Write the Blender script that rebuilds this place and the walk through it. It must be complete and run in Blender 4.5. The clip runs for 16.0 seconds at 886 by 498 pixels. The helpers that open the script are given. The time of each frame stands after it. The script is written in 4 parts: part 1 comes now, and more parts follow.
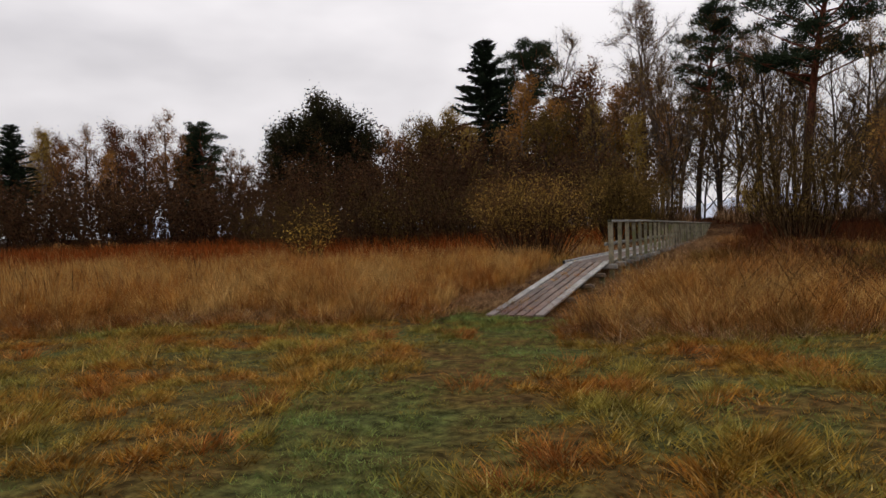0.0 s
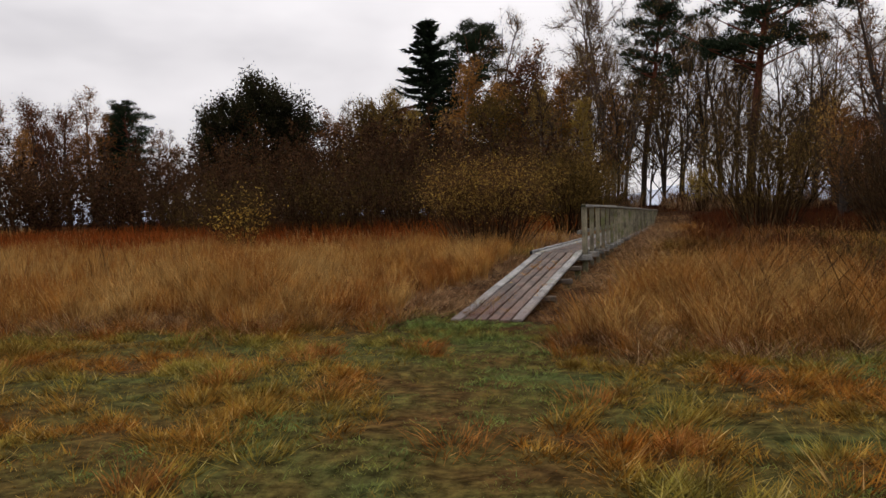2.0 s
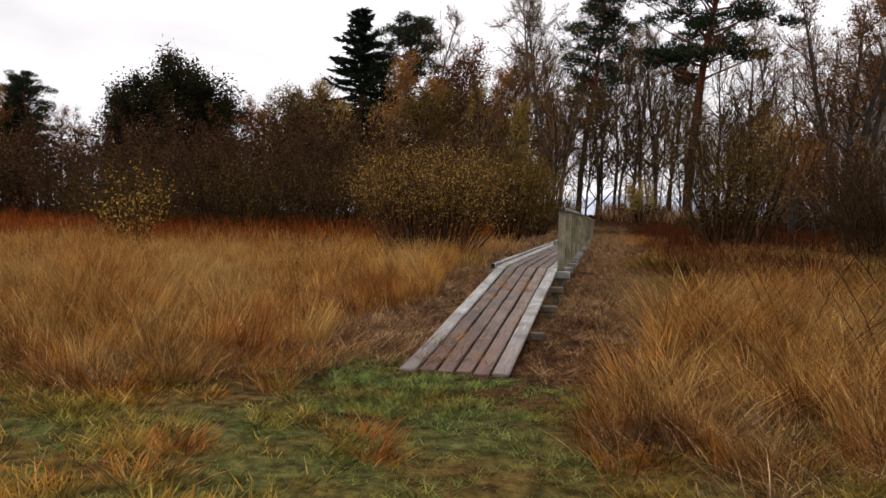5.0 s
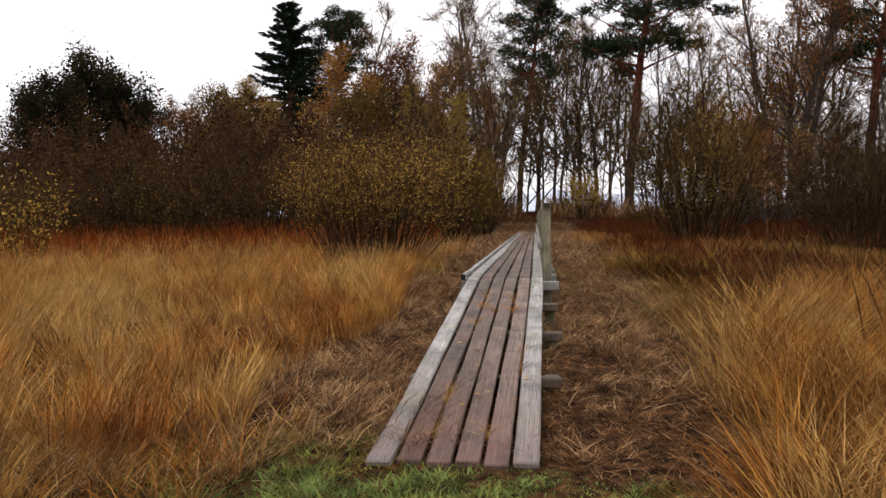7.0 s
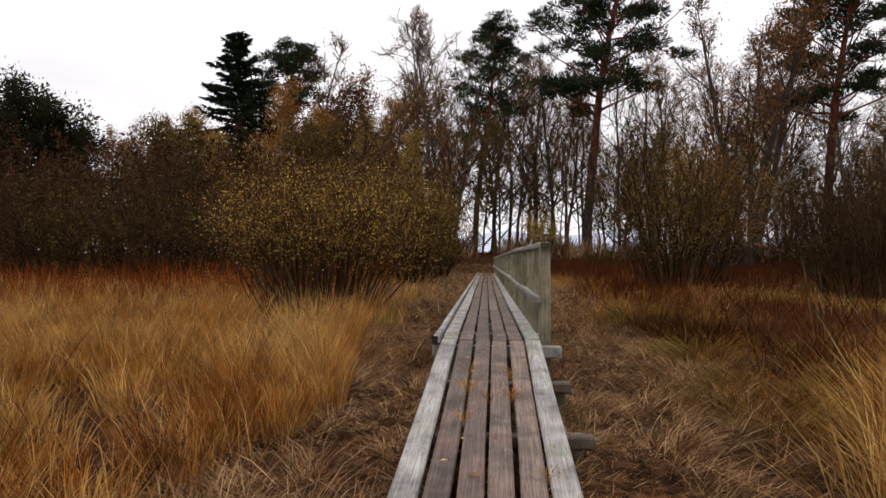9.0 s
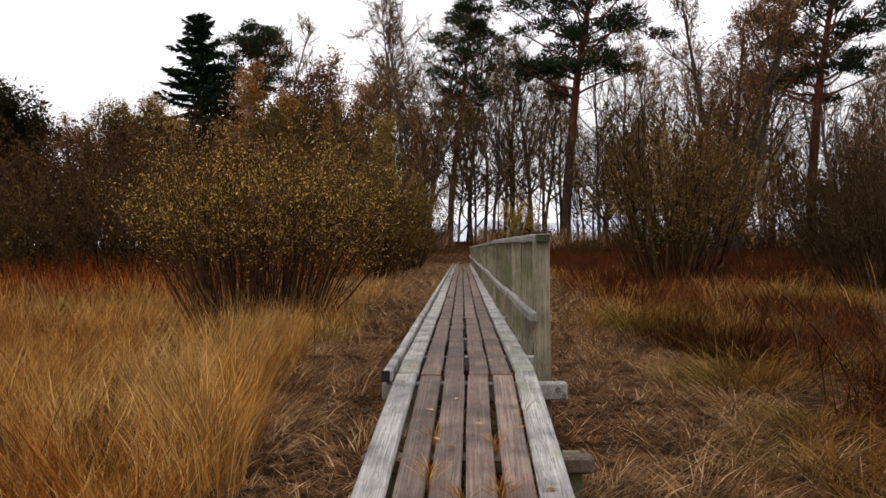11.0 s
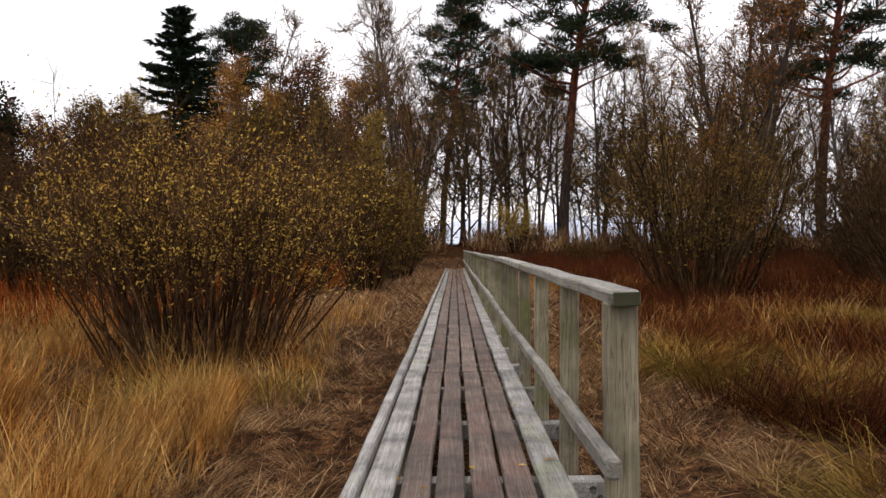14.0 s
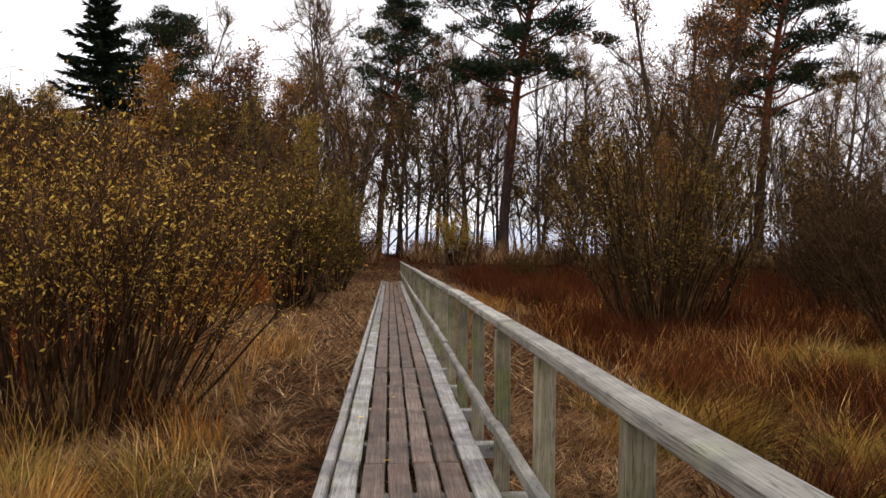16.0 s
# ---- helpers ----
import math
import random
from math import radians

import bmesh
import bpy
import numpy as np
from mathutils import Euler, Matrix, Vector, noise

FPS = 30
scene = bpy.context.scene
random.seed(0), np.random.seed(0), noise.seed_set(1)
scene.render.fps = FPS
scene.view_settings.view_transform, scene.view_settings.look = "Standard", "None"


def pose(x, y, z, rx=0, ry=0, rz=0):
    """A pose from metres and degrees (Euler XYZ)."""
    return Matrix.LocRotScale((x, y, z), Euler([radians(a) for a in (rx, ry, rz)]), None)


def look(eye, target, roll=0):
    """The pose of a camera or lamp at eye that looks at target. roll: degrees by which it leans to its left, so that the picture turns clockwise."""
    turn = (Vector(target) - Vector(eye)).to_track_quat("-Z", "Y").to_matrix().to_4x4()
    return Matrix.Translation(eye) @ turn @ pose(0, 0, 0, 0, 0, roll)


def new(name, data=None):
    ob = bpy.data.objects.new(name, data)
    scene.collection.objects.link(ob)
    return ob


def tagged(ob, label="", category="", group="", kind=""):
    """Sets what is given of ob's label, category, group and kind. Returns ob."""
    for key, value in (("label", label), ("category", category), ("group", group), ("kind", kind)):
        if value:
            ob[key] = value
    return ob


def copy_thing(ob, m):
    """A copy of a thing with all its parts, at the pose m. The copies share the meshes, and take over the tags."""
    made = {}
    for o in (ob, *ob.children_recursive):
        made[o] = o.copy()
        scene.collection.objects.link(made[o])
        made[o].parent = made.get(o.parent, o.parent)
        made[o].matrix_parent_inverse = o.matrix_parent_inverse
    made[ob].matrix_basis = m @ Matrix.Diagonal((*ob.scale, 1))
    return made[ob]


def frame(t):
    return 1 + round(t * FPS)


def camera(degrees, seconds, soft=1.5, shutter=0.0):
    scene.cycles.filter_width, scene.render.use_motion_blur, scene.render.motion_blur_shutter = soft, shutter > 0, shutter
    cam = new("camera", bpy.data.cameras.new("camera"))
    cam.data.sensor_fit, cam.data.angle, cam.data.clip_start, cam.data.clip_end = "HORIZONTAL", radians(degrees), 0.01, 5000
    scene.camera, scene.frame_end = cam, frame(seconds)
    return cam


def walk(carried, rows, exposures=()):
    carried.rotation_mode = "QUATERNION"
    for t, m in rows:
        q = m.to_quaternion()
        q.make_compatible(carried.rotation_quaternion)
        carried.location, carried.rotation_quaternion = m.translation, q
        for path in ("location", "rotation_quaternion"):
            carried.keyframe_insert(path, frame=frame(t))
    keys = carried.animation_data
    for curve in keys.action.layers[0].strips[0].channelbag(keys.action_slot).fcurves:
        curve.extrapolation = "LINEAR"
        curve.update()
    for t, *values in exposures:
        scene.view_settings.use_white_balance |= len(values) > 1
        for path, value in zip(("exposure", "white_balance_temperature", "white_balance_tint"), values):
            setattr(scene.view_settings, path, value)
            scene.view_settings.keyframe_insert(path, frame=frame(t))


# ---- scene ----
cam = camera(59.2, 16.0, soft=1.5)
ROWS = [
    (0.0, -0.147, 1.0, 1.488, 88.72, 1.71, 21.16),
    (0.5, -0.447, 1.55, 1.463, 89.88, 0.62, 19.35),
    (1.0, -0.727, 2.11, 1.446, 89.2, 1.51, 18.14),
    (1.5, -0.999, 2.688, 1.453, 88.62, 0.3, 18.89),
    (2.0, -1.27, 3.273, 1.468, 87.65, 1.52, 16.7),
    (2.5, -1.506, 3.852, 1.463, 88.41, 0.77, 18.3),
    (3.0, -1.738, 4.422, 1.452, 87.95, 1.27, 15.76),
    (3.5, -1.94, 4.987, 1.438, 88.18, 1.16, 14.38),
    (4.0, -2.132, 5.575, 1.433, 88.16, 0.08, 13.03),
    (6.5, -3.194, 8.602, 1.42, 87.54, -0.23, 7.94),
    (7.0, -3.347, 9.25, 1.444, 87.79, 0.44, 6.4),
    (7.5, -3.454, 9.878, 1.478, 88.47, -0.03, 6.35),
    (8.0, -3.583, 10.506, 1.48, 88.88, -0.04, 4.1),
    (8.5, -3.686, 11.14, 1.47, 90.28, -0.12, 3.89),
    (9.0, -3.785, 11.785, 1.477, 90.71, -0.27, 2.8),
    (11.5, -3.734, 14.7, 1.586, 89.24, 0.45, 1.0),
    (12.0, -3.755, 15.155, 1.623, 88.65, 0.12, 1.69),
    (12.5, -3.778, 15.569, 1.664, 89.96, 0.51, 1.56),
    (13.0, -3.763, 16.03, 1.728, 89.87, 1.52, 2.49),
    (13.5, -3.758, 16.501, 1.765, 89.37, 0.48, 1.7),
    (14.0, -3.751, 16.962, 1.806, 89.88, 0.56, 0.51),
    (14.5, -3.728, 17.416, 1.874, 89.99, -0.14, 0.26),
    (15.0, -3.774, 17.913, 1.944, 90.22, -1.07, -2.06),
    (15.5, -3.799, 18.408, 2.002, 90.06, 0.21, -3.87),
    (16.0, -3.848, 18.917, 2.058, 90.41, -0.5, -4.26),
]
EXPOSURES = [(t, stops, 6950.0, 14.0) for t, stops in ((0.0, -0.58), (2.5, -0.46), (3.2, -0.30), (4.0, -0.24), (7.0, 0.04), (8.5, -0.16), (9.0, -0.16), (12.0, 0.02), (16.0, 0.08))]
walk(cam, [(t, pose(x, y, z, rx, ry, rz)) for t, x, y, z, rx, ry, rz in ROWS], EXPOSURES)

# ---- sky and light ----
world = bpy.data.worlds.new("overcast_sky")
scene.world = world
world.use_nodes = True
wn, wl = world.node_tree.nodes, world.node_tree.links
wn.clear()
sky = wn.new("ShaderNodeTexSky")
sky.sky_type, sky.sun_disc = "NISHITA", False
sky.sun_elevation, sky.sun_rotation = radians(58), radians(217)
sky_gain = wn.new("ShaderNodeVectorMath")
sky_gain.operation = "SCALE"
sky_gain.inputs["Scale"].default_value = 0.10
sky_at = wn.new("ShaderNodeTexCoord")
cloud_map = wn.new("ShaderNodeMapping")
cloud_map.inputs["Scale"].default_value = (1.0, 1.0, 2.6)
cloud = wn.new("ShaderNodeTexNoise")
cloud.inputs["Scale"].default_value, cloud.inputs["Detail"].default_value = 1.5, 5.0
cloud.inputs["Roughness"].default_value = 0.5
cloud_ramp = wn.new("ShaderNodeValToRGB")
cloud_ramp.color_ramp.elements[0].position, cloud_ramp.color_ramp.elements[0].color = 0.34, (0.64, 0.66, 0.73, 1)
cloud_ramp.color_ramp.elements[1].position, cloud_ramp.color_ramp.elements[1].color = 0.60, (1.27, 1.30, 1.38, 1)
cloud_mix = wn.new("ShaderNodeMixRGB")
cloud_mix.inputs["Fac"].default_value = 0.93
back = wn.new("ShaderNodeBackground")
back.inputs["Strength"].default_value = 1.05
wout = wn.new("ShaderNodeOutputWorld")
wl.new(sky.outputs[0], sky_gain.inputs[0])
wl.new(sky_at.outputs["Generated"], cloud_map.inputs[0])
wl.new(cloud_map.outputs[0], cloud.inputs["Vector"])
wl.new(cloud.outputs["Fac"], cloud_ramp.inputs["Fac"])
wl.new(sky_gain.outputs[0], cloud_mix.inputs["Color1"])
wl.new(cloud_ramp.outputs["Color"], cloud_mix.inputs["Color2"])
sky_up = wn.new("ShaderNodeSeparateXYZ")
sky_rise = wn.new("ShaderNodeMapRange")
sky_rise.inputs["From Min"].default_value, sky_rise.inputs["From Max"].default_value = 0.2, 1.0
sky_rise.inputs["To Min"].default_value, sky_rise.inputs["To Max"].default_value = 1.0, 2.0
overhead = wn.new("ShaderNodeVectorMath")
overhead.operation = "SCALE"
wl.new(sky_at.outputs["Generated"], sky_up.inputs[0])
wl.new(sky_up.outputs["Z"], sky_rise.inputs["Value"])
wl.new(cloud_mix.outputs["Color"], overhead.inputs[0])
wl.new(sky_rise.outputs[0], overhead.inputs["Scale"])
wl.new(overhead.outputs[0], back.inputs["Color"])
wl.new(back.outputs[0], wout.inputs["Surface"])
sun = new("sun", bpy.data.lights.new("sun", "SUN"))
sun.data.energy, sun.data.angle, sun.data.color = 0.6, radians(25), (1.0, 0.96, 0.9)
sun.matrix_world = look((-15, -20, 40), (0, 0, 0))


# ---- materials ----
def material(name, rough=0.85, spec=0.25):
    m = bpy.data.materials.new(name)
    m.use_nodes = True
    b = m.node_tree.nodes["Principled BSDF"]
    b.inputs["Roughness"].default_value = rough
    b.inputs["Specular IOR Level"].default_value = spec
    return m, m.node_tree.nodes, m.node_tree.links, b


def ramp_node(n, stops):
    r = n.new("ShaderNodeValToRGB")
    e = r.color_ramp.elements
    while len(e) < len(stops):
        e.new(0.5)
    for q, (p, c) in zip(e, stops):
        q.position, q.color = p, (*c, 1)
    return r


def noise_node(n, l, source, scale, detail=4.0, rough=0.55, stretch=(1, 1, 1)):
    t = n.new("ShaderNodeTexNoise")
    t.inputs["Scale"].default_value, t.inputs["Detail"].default_value, t.inputs["Roughness"].default_value = scale, detail, rough
    mp = n.new("ShaderNodeMapping")
    mp.inputs["Scale"].default_value = stretch
    l.new(source, mp.inputs[0])
    l.new(mp.outputs[0], t.inputs["Vector"])
    return t


def mixed(n, l, a, b, fac, kind="MIX"):
    x = n.new("ShaderNodeMixRGB")
    x.blend_type = kind
    for sock, val in (("Color1", a), ("Color2", b), ("Fac", fac)):
        if isinstance(val, (int, float)):
            x.inputs[sock].default_value = val
        elif isinstance(val, tuple):
            x.inputs[sock].default_value = (*val, 1)
        else:
            l.new(val, x.inputs[sock])
    return x.outputs["Color"]


def bump(n, l, b, height, strength, distance):
    k = n.new("ShaderNodeBump")
    k.inputs["Strength"].default_value, k.inputs["Distance"].default_value = strength, distance
    l.new(height, k.inputs["Height"])
    l.new(k.outputs[0], b.inputs["Normal"])


def blades(name, stops, patch_stops, patch_scale=0.6, share=0.5, through_light=0.16, fine_scale=4.5):
    """Grass, leaves and twigs: each blade has its own shade, and patches drift over metres."""
    m, n, l, b = material(name, 0.8, 0.04)
    geo = n.new("ShaderNodeNewGeometry")
    own = ramp_node(n, stops)
    l.new(geo.outputs["Random Per Island"], own.inputs["Fac"])
    spot = noise_node(n, l, geo.outputs["Position"], patch_scale, 3.0)
    patch = ramp_node(n, patch_stops)
    l.new(spot.outputs["Fac"], patch.inputs["Fac"])
    col = mixed(n, l, own.outputs["Color"], patch.outputs["Color"], share)
    tuft = noise_node(n, l, geo.outputs["Position"], fine_scale, 3.0, 0.6)
    tone = ramp_node(n, [(0.36, (0.30, 0.27, 0.24)), (0.5, (0.74, 0.74, 0.74)), (0.64, (1.2, 1.18, 1.12))])
    l.new(tuft.outputs["Fac"], tone.inputs["Fac"])
    col = mixed(n, l, col, tone.outputs["Color"], 1.0, "MULTIPLY")
    l.new(col, b.inputs["Base Color"])
    if through_light:
        tr = n.new("ShaderNodeBsdfTranslucent")
        l.new(col, tr.inputs["Color"])
        mx = n.new("ShaderNodeMixShader")
        mx.inputs["Fac"].default_value = through_light
        l.new(b.outputs[0], mx.inputs[1])
        l.new(tr.outputs[0], mx.inputs[2])
        l.new(mx.outputs[0], n["Material Output"].inputs["Surface"])
    return m


def ground_material():
    m, n, l, b = material("meadow_soil", 0.95, 0.03)
    pos = n.new("ShaderNodeNewGeometry").outputs["Position"]
    big = noise_node(n, l, pos, 0.55, 5.0, 0.6)
    fine = noise_node(n, l, pos, 9.0, 5.0, 0.7)
    turf = ramp_node(n, [(0.36, (0.085, 0.044, 0.014)), (0.48, (0.08, 0.058, 0.016)), (0.6, (0.06, 0.068, 0.020))])
    l.new(big.outputs["Fac"], turf.inputs["Fac"])
    litter = ramp_node(n, [(0.3, (0.016, 0.007, 0.0035)), (0.7, (0.07, 0.032, 0.013))])
    l.new(fine.outputs["Fac"], litter.inputs["Fac"])
    sep = n.new("ShaderNodeSeparateXYZ")
    l.new(pos, sep.inputs[0])
    edge = n.new("ShaderNodeMapRange")
    edge.inputs["From Min"].default_value, edge.inputs["From Max"].default_value = 12.9, 14.6
    wob = n.new("ShaderNodeMath")
    wob.operation = "MULTIPLY_ADD"
    l.new(big.outputs["Fac"], wob.inputs[0])
    wob.inputs[1].default_value = 2.4
    l.new(sep.outputs["Y"], wob.inputs[2])
    l.new(wob.outputs[0], edge.inputs["Value"])
    col = mixed(n, l, turf.outputs["Color"], litter.outputs["Color"], edge.outputs[0])
    tuft = noise_node(n, l, pos, 4.5, 4.0, 0.65)
    tone = ramp_node(n, [(0.36, (0.5, 0.46, 0.42)), (0.52, (0.9, 0.9, 0.9)), (0.66, (1.25, 1.25, 1.2))])
    l.new(tuft.outputs["Fac"], tone.inputs["Fac"])
    col = mixed(n, l, col, tone.outputs["Color"], 1.0, "MULTIPLY")
    speck = ramp_node(n, [(0.35, (0.45, 0.45, 0.45)), (0.65, (1.3, 1.3, 1.3))])
    l.new(fine.outputs["Fac"], speck.inputs["Fac"])
    col = mixed(n, l, col, speck.outputs["Color"], 0.9, "MULTIPLY")
    l.new(col, b.inputs["Base Color"])
    bump(n, l, b, fine.outputs["Fac"], 0.8, 0.05)
    return m


def timber(name, pale, dark, moss=(0.10, 0.11, 0.05), moss_share=0.25, along=1, muddy=False):
    """Weathered sawn timber, its grain along y (or z for posts), its tone different for each piece."""
    m, n, l, b = material(name, 0.68, 0.22)
    tex = n.new("ShaderNodeTexCoord")
    info = n.new("ShaderNodeObjectInfo")
    shift = n.new("ShaderNodeVectorMath")
    shift.operation = "MULTIPLY_ADD"
    l.new(info.outputs["Random"], shift.inputs[0])
    shift.inputs[1].default_value = (37, 91, 53)
    l.new(tex.outputs["Object"], shift.inputs[2])
    st = [(36, 0.7, 36), (42, 42, 1.1)][0 if along == 1 else 1]
    grain = noise_node(n, l, shift.outputs[0], 2.4, 6.0, 0.65, st)
    blot = noise_node(n, l, shift.outputs[0], 3.2, 5.0, 0.6)
    g = ramp_node(n, [(0.24, dark), (0.48, tuple(0.55 * p + 0.45 * d for p, d in zip(pale, dark))), (0.74, pale)])
    l.new(grain.outputs["Fac"], g.inputs["Fac"])
    bl = ramp_node(n, [(0.34, (0.28, 0.28, 0.29)), (0.5, (0.72, 0.72, 0.72)), (0.66, (1.08, 1.08, 1.08))])
    l.new(blot.outputs["Fac"], bl.inputs["Fac"])
    col = mixed(n, l, g.outputs["Color"], bl.outputs["Color"], 0.85, "MULTIPLY")
    tone = ramp_node(n, [(0, (0.72, 0.72, 0.72)), (1, (1.2, 1.2, 1.2))])
    l.new(info.outputs["Random"], tone.inputs["Fac"])
    col = mixed(n, l, col, tone.outputs["Color"], 1.0, "MULTIPLY")
    spots = noise_node(n, l, shift.outputs[0], 1.7, 6.0, 0.7)
    where = ramp_node(n, [(0.52, (0, 0, 0)), (0.7, (moss_share * 2,) * 3)])
    l.new(spots.outputs["Fac"], where.inputs["Fac"])
    col = mixed(n, l, col, moss, where.outputs["Color"])
    if muddy:
        geo = n.new("ShaderNodeNewGeometry")
        sep = n.new("ShaderNodeSeparateXYZ")
        l.new(geo.outputs["Position"], sep.inputs[0])
        foot = n.new("ShaderNodeMapRange")
        foot.inputs["From Min"].default_value, foot.inputs["From Max"].default_value = 16.2, 13.2
        l.new(sep.outputs["Y"], foot.inputs["Value"])
        patchy = ramp_node(n, [(0.32, (0.2, 0.2, 0.2)), (0.62, (0.9, 0.9, 0.9))])
        l.new(blot.outputs["Fac"], patchy.inputs["Fac"])
        share = mixed(n, l, foot.outputs[0], patchy.outputs["Color"], 1.0, "MULTIPLY")
        col = mixed(n, l, col, (0.115, 0.052, 0.038), share)
    crack = noise_node(n, l, shift.outputs[0], 1.5, 2.0, 0.5, tuple(q * 1.6 for q in st))
    split = ramp_node(n, [(0.475, (1, 1, 1)), (0.495, (0.18, 0.16, 0.14)), (0.505, (0.18, 0.16, 0.14)), (0.525, (1, 1, 1))])
    l.new(crack.outputs["Fac"], split.inputs["Fac"])
    col = mixed(n, l, col, split.outputs["Color"], 0.75, "MULTIPLY")
    l.new(col, b.inputs["Base Color"])
    bump(n, l, b, grain.outputs["Fac"], 0.8, 0.01)
    return m


def bark(name, low, high, from_z=7.0, to_z=12.0, scale=6.0):
    """Bark that changes from its lower to its upper colour along the trunk, as on pines."""
    m, n, l, b = material(name, 0.9, 0.05)
    tex = n.new("ShaderNodeTexCoord")
    sep = n.new("ShaderNodeSeparateXYZ")
    l.new(tex.outputs["Object"], sep.inputs[0])
    up = n.new("ShaderNodeMapRange")
    up.inputs["From Min"].default_value, up.inputs["From Max"].default_value = from_z, to_z
    l.new(sep.outputs["Z"], up.inputs["Value"])
    rough = noise_node(n, l, tex.outputs["Object"], scale, 6.0, 0.7, (1, 1, 0.25))
    shade = ramp_node(n, [(0.35, (0.4, 0.4, 0.4)), (0.65, (1.25, 1.25, 1.25))])
    l.new(rough.outputs["Fac"], shade.inputs["Fac"])
    col = mixed(n, l, mixed(n, l, low, high, up.outputs[0]), shade.outputs["Color"], 1.0, "MULTIPLY")
    l.new(col, b.inputs["Base Color"])
    bump(n, l, b, rough.outputs["Fac"], 0.8, 0.04)
    return m


def plain(name, colour, rough=0.8, metal=0.0, vary=0.3):
    m, n, l, b = material(name, rough, 0.4)
    tex = n.new("ShaderNodeTexCoord")
    nz = noise_node(n, l, tex.outputs["Object"], 8.0)
    r = ramp_node(n, [(0.3, tuple(c * (1 - vary) for c in colour)), (0.7, tuple(c * (1 + vary) for c in colour))])
    l.new(nz.outputs["Fac"], r.inputs["Fac"])
    l.new(r.outputs["Color"], b.inputs["Base Color"])
    b.inputs["Metallic"].default_value = metal
    return m


SOIL = ground_material()
STRAW = blades("golden_straw", [(0, (0.0528, 0.0148, 0.00422)), (0.35, (0.264, 0.0968, 0.0169)), (0.7, (0.465, 0.227, 0.0486)), (0.92, (0.781, 0.528, 0.232)), (1, (0.359, 0.253, 0.0686))],
               [(0.36, (0.275, 0.0655, 0.0106)), (0.46, (0.422, 0.174, 0.0317)), (0.58, (0.591, 0.38, 0.137))], 0.8, 0.45, fine_scale=3.0)
RUSTY_STRAW = blades("rusty_straw", [(0, (0.0357, 0.00924, 0.00286)), (0.35, (0.178, 0.0585, 0.01)), (0.75, (0.328, 0.143, 0.03)), (1, (0.6, 0.4, 0.178))],
                     [(0.38, (0.193, 0.0428, 0.00643)), (0.5, (0.271, 0.1, 0.0179)), (0.62, (0.343, 0.207, 0.0643))], 1.1, 0.45, fine_scale=3.0)
TURF = blades("short_turf", [(0, (0.094, 0.0282, 0.00564)), (0.35, (0.263, 0.108, 0.0169)), (0.7, (0.235, 0.174, 0.032)), (0.9, (0.451, 0.31, 0.103)), (1, (0.62, 0.47, 0.226))],
              [(0.36, (0.376, 0.113, 0.0141)), (0.46, (0.32, 0.164, 0.0254)), (0.55, (0.226, 0.202, 0.0348)), (0.66, (0.16, 0.221, 0.0517))], 0.55, 0.55, fine_scale=5.5)
PATH_TURF = blades("path_turf", [(0, (0.22, 0.12, 0.02)), (0.3, (0.20, 0.22, 0.04)), (0.7, (0.155, 0.21, 0.058)), (1, (0.29, 0.35, 0.12))],
                   [(0.33, (0.24, 0.10, 0.022)), (0.43, (0.14, 0.145, 0.036)), (0.58, (0.11, 0.185, 0.060))], 1.3, 0.5, fine_scale=5.0)
LITTER = blades("dead_litter", [(0, (0.03, 0.014, 0.008)), (0.4, (0.17, 0.082, 0.036)), (0.8, (0.42, 0.26, 0.125)), (1, (0.72, 0.53, 0.32))],
                [(0.38, (0.15, 0.062, 0.026)), (0.6, (0.30, 0.175, 0.082))], 1.1, 0.4)
RUST = blades("rust_heath", [(0, (0.017, 0.00595, 0.0034)), (0.6, (0.085, 0.0221, 0.0085)), (1, (0.187, 0.068, 0.0204))],
              [(0.4, (0.0425, 0.0102, 0.0051)), (0.6, (0.119, 0.0323, 0.0102))], 0.35, 0.45)
RED_HEATH = blades("red_heath", [(0, (0.06, 0.0135, 0.0045)), (0.6, (0.27, 0.0562, 0.0105)), (1, (0.39, 0.128, 0.0263))], [(0.4, (0.165, 0.03, 0.00675)), (0.6, (0.315, 0.0788, 0.015))], 0.35, 0.45)
TUSSOCK = blades("rusty_tussock", [(0, (0.126, 0.0315, 0.0054)), (0.5, (0.342, 0.117, 0.0225)), (1, (0.54, 0.288, 0.099))], [(0.4, (0.324, 0.099, 0.018)), (0.6, (0.396, 0.189, 0.0495))], 0.8, 0.4)
SEDGE = blades("green_sedge", [(0, (0.0431, 0.0224, 0.00603)), (0.5, (0.164, 0.0904, 0.0172)), (0.85, (0.275, 0.181, 0.0431)), (1, (0.482, 0.344, 0.121))], [(0.4, (0.189, 0.0603, 0.0121)), (0.5, (0.207, 0.112, 0.0207)), (0.6, (0.164, 0.146, 0.0258))], 0.9, 0.5, fine_scale=2.6)
PLANK = timber("worn_plank", (0.255, 0.189, 0.15), (0.0352, 0.0211, 0.0167), (0.132, 0.0546, 0.037), 0.3, muddy=True)
PALE_PLANK = timber("bleached_plank", (0.40, 0.385, 0.365), (0.13, 0.12, 0.108), (0.20, 0.23, 0.11), 0.3, muddy=True)
BEAM = timber("bearer_timber", (0.40, 0.39, 0.36), (0.13, 0.12, 0.10), (0.08, 0.08, 0.03), 0.3)
OLD_BEAM = timber("rotten_timber", (0.20, 0.15, 0.11), (0.035, 0.022, 0.015), (0.09, 0.06, 0.03), 0.35)
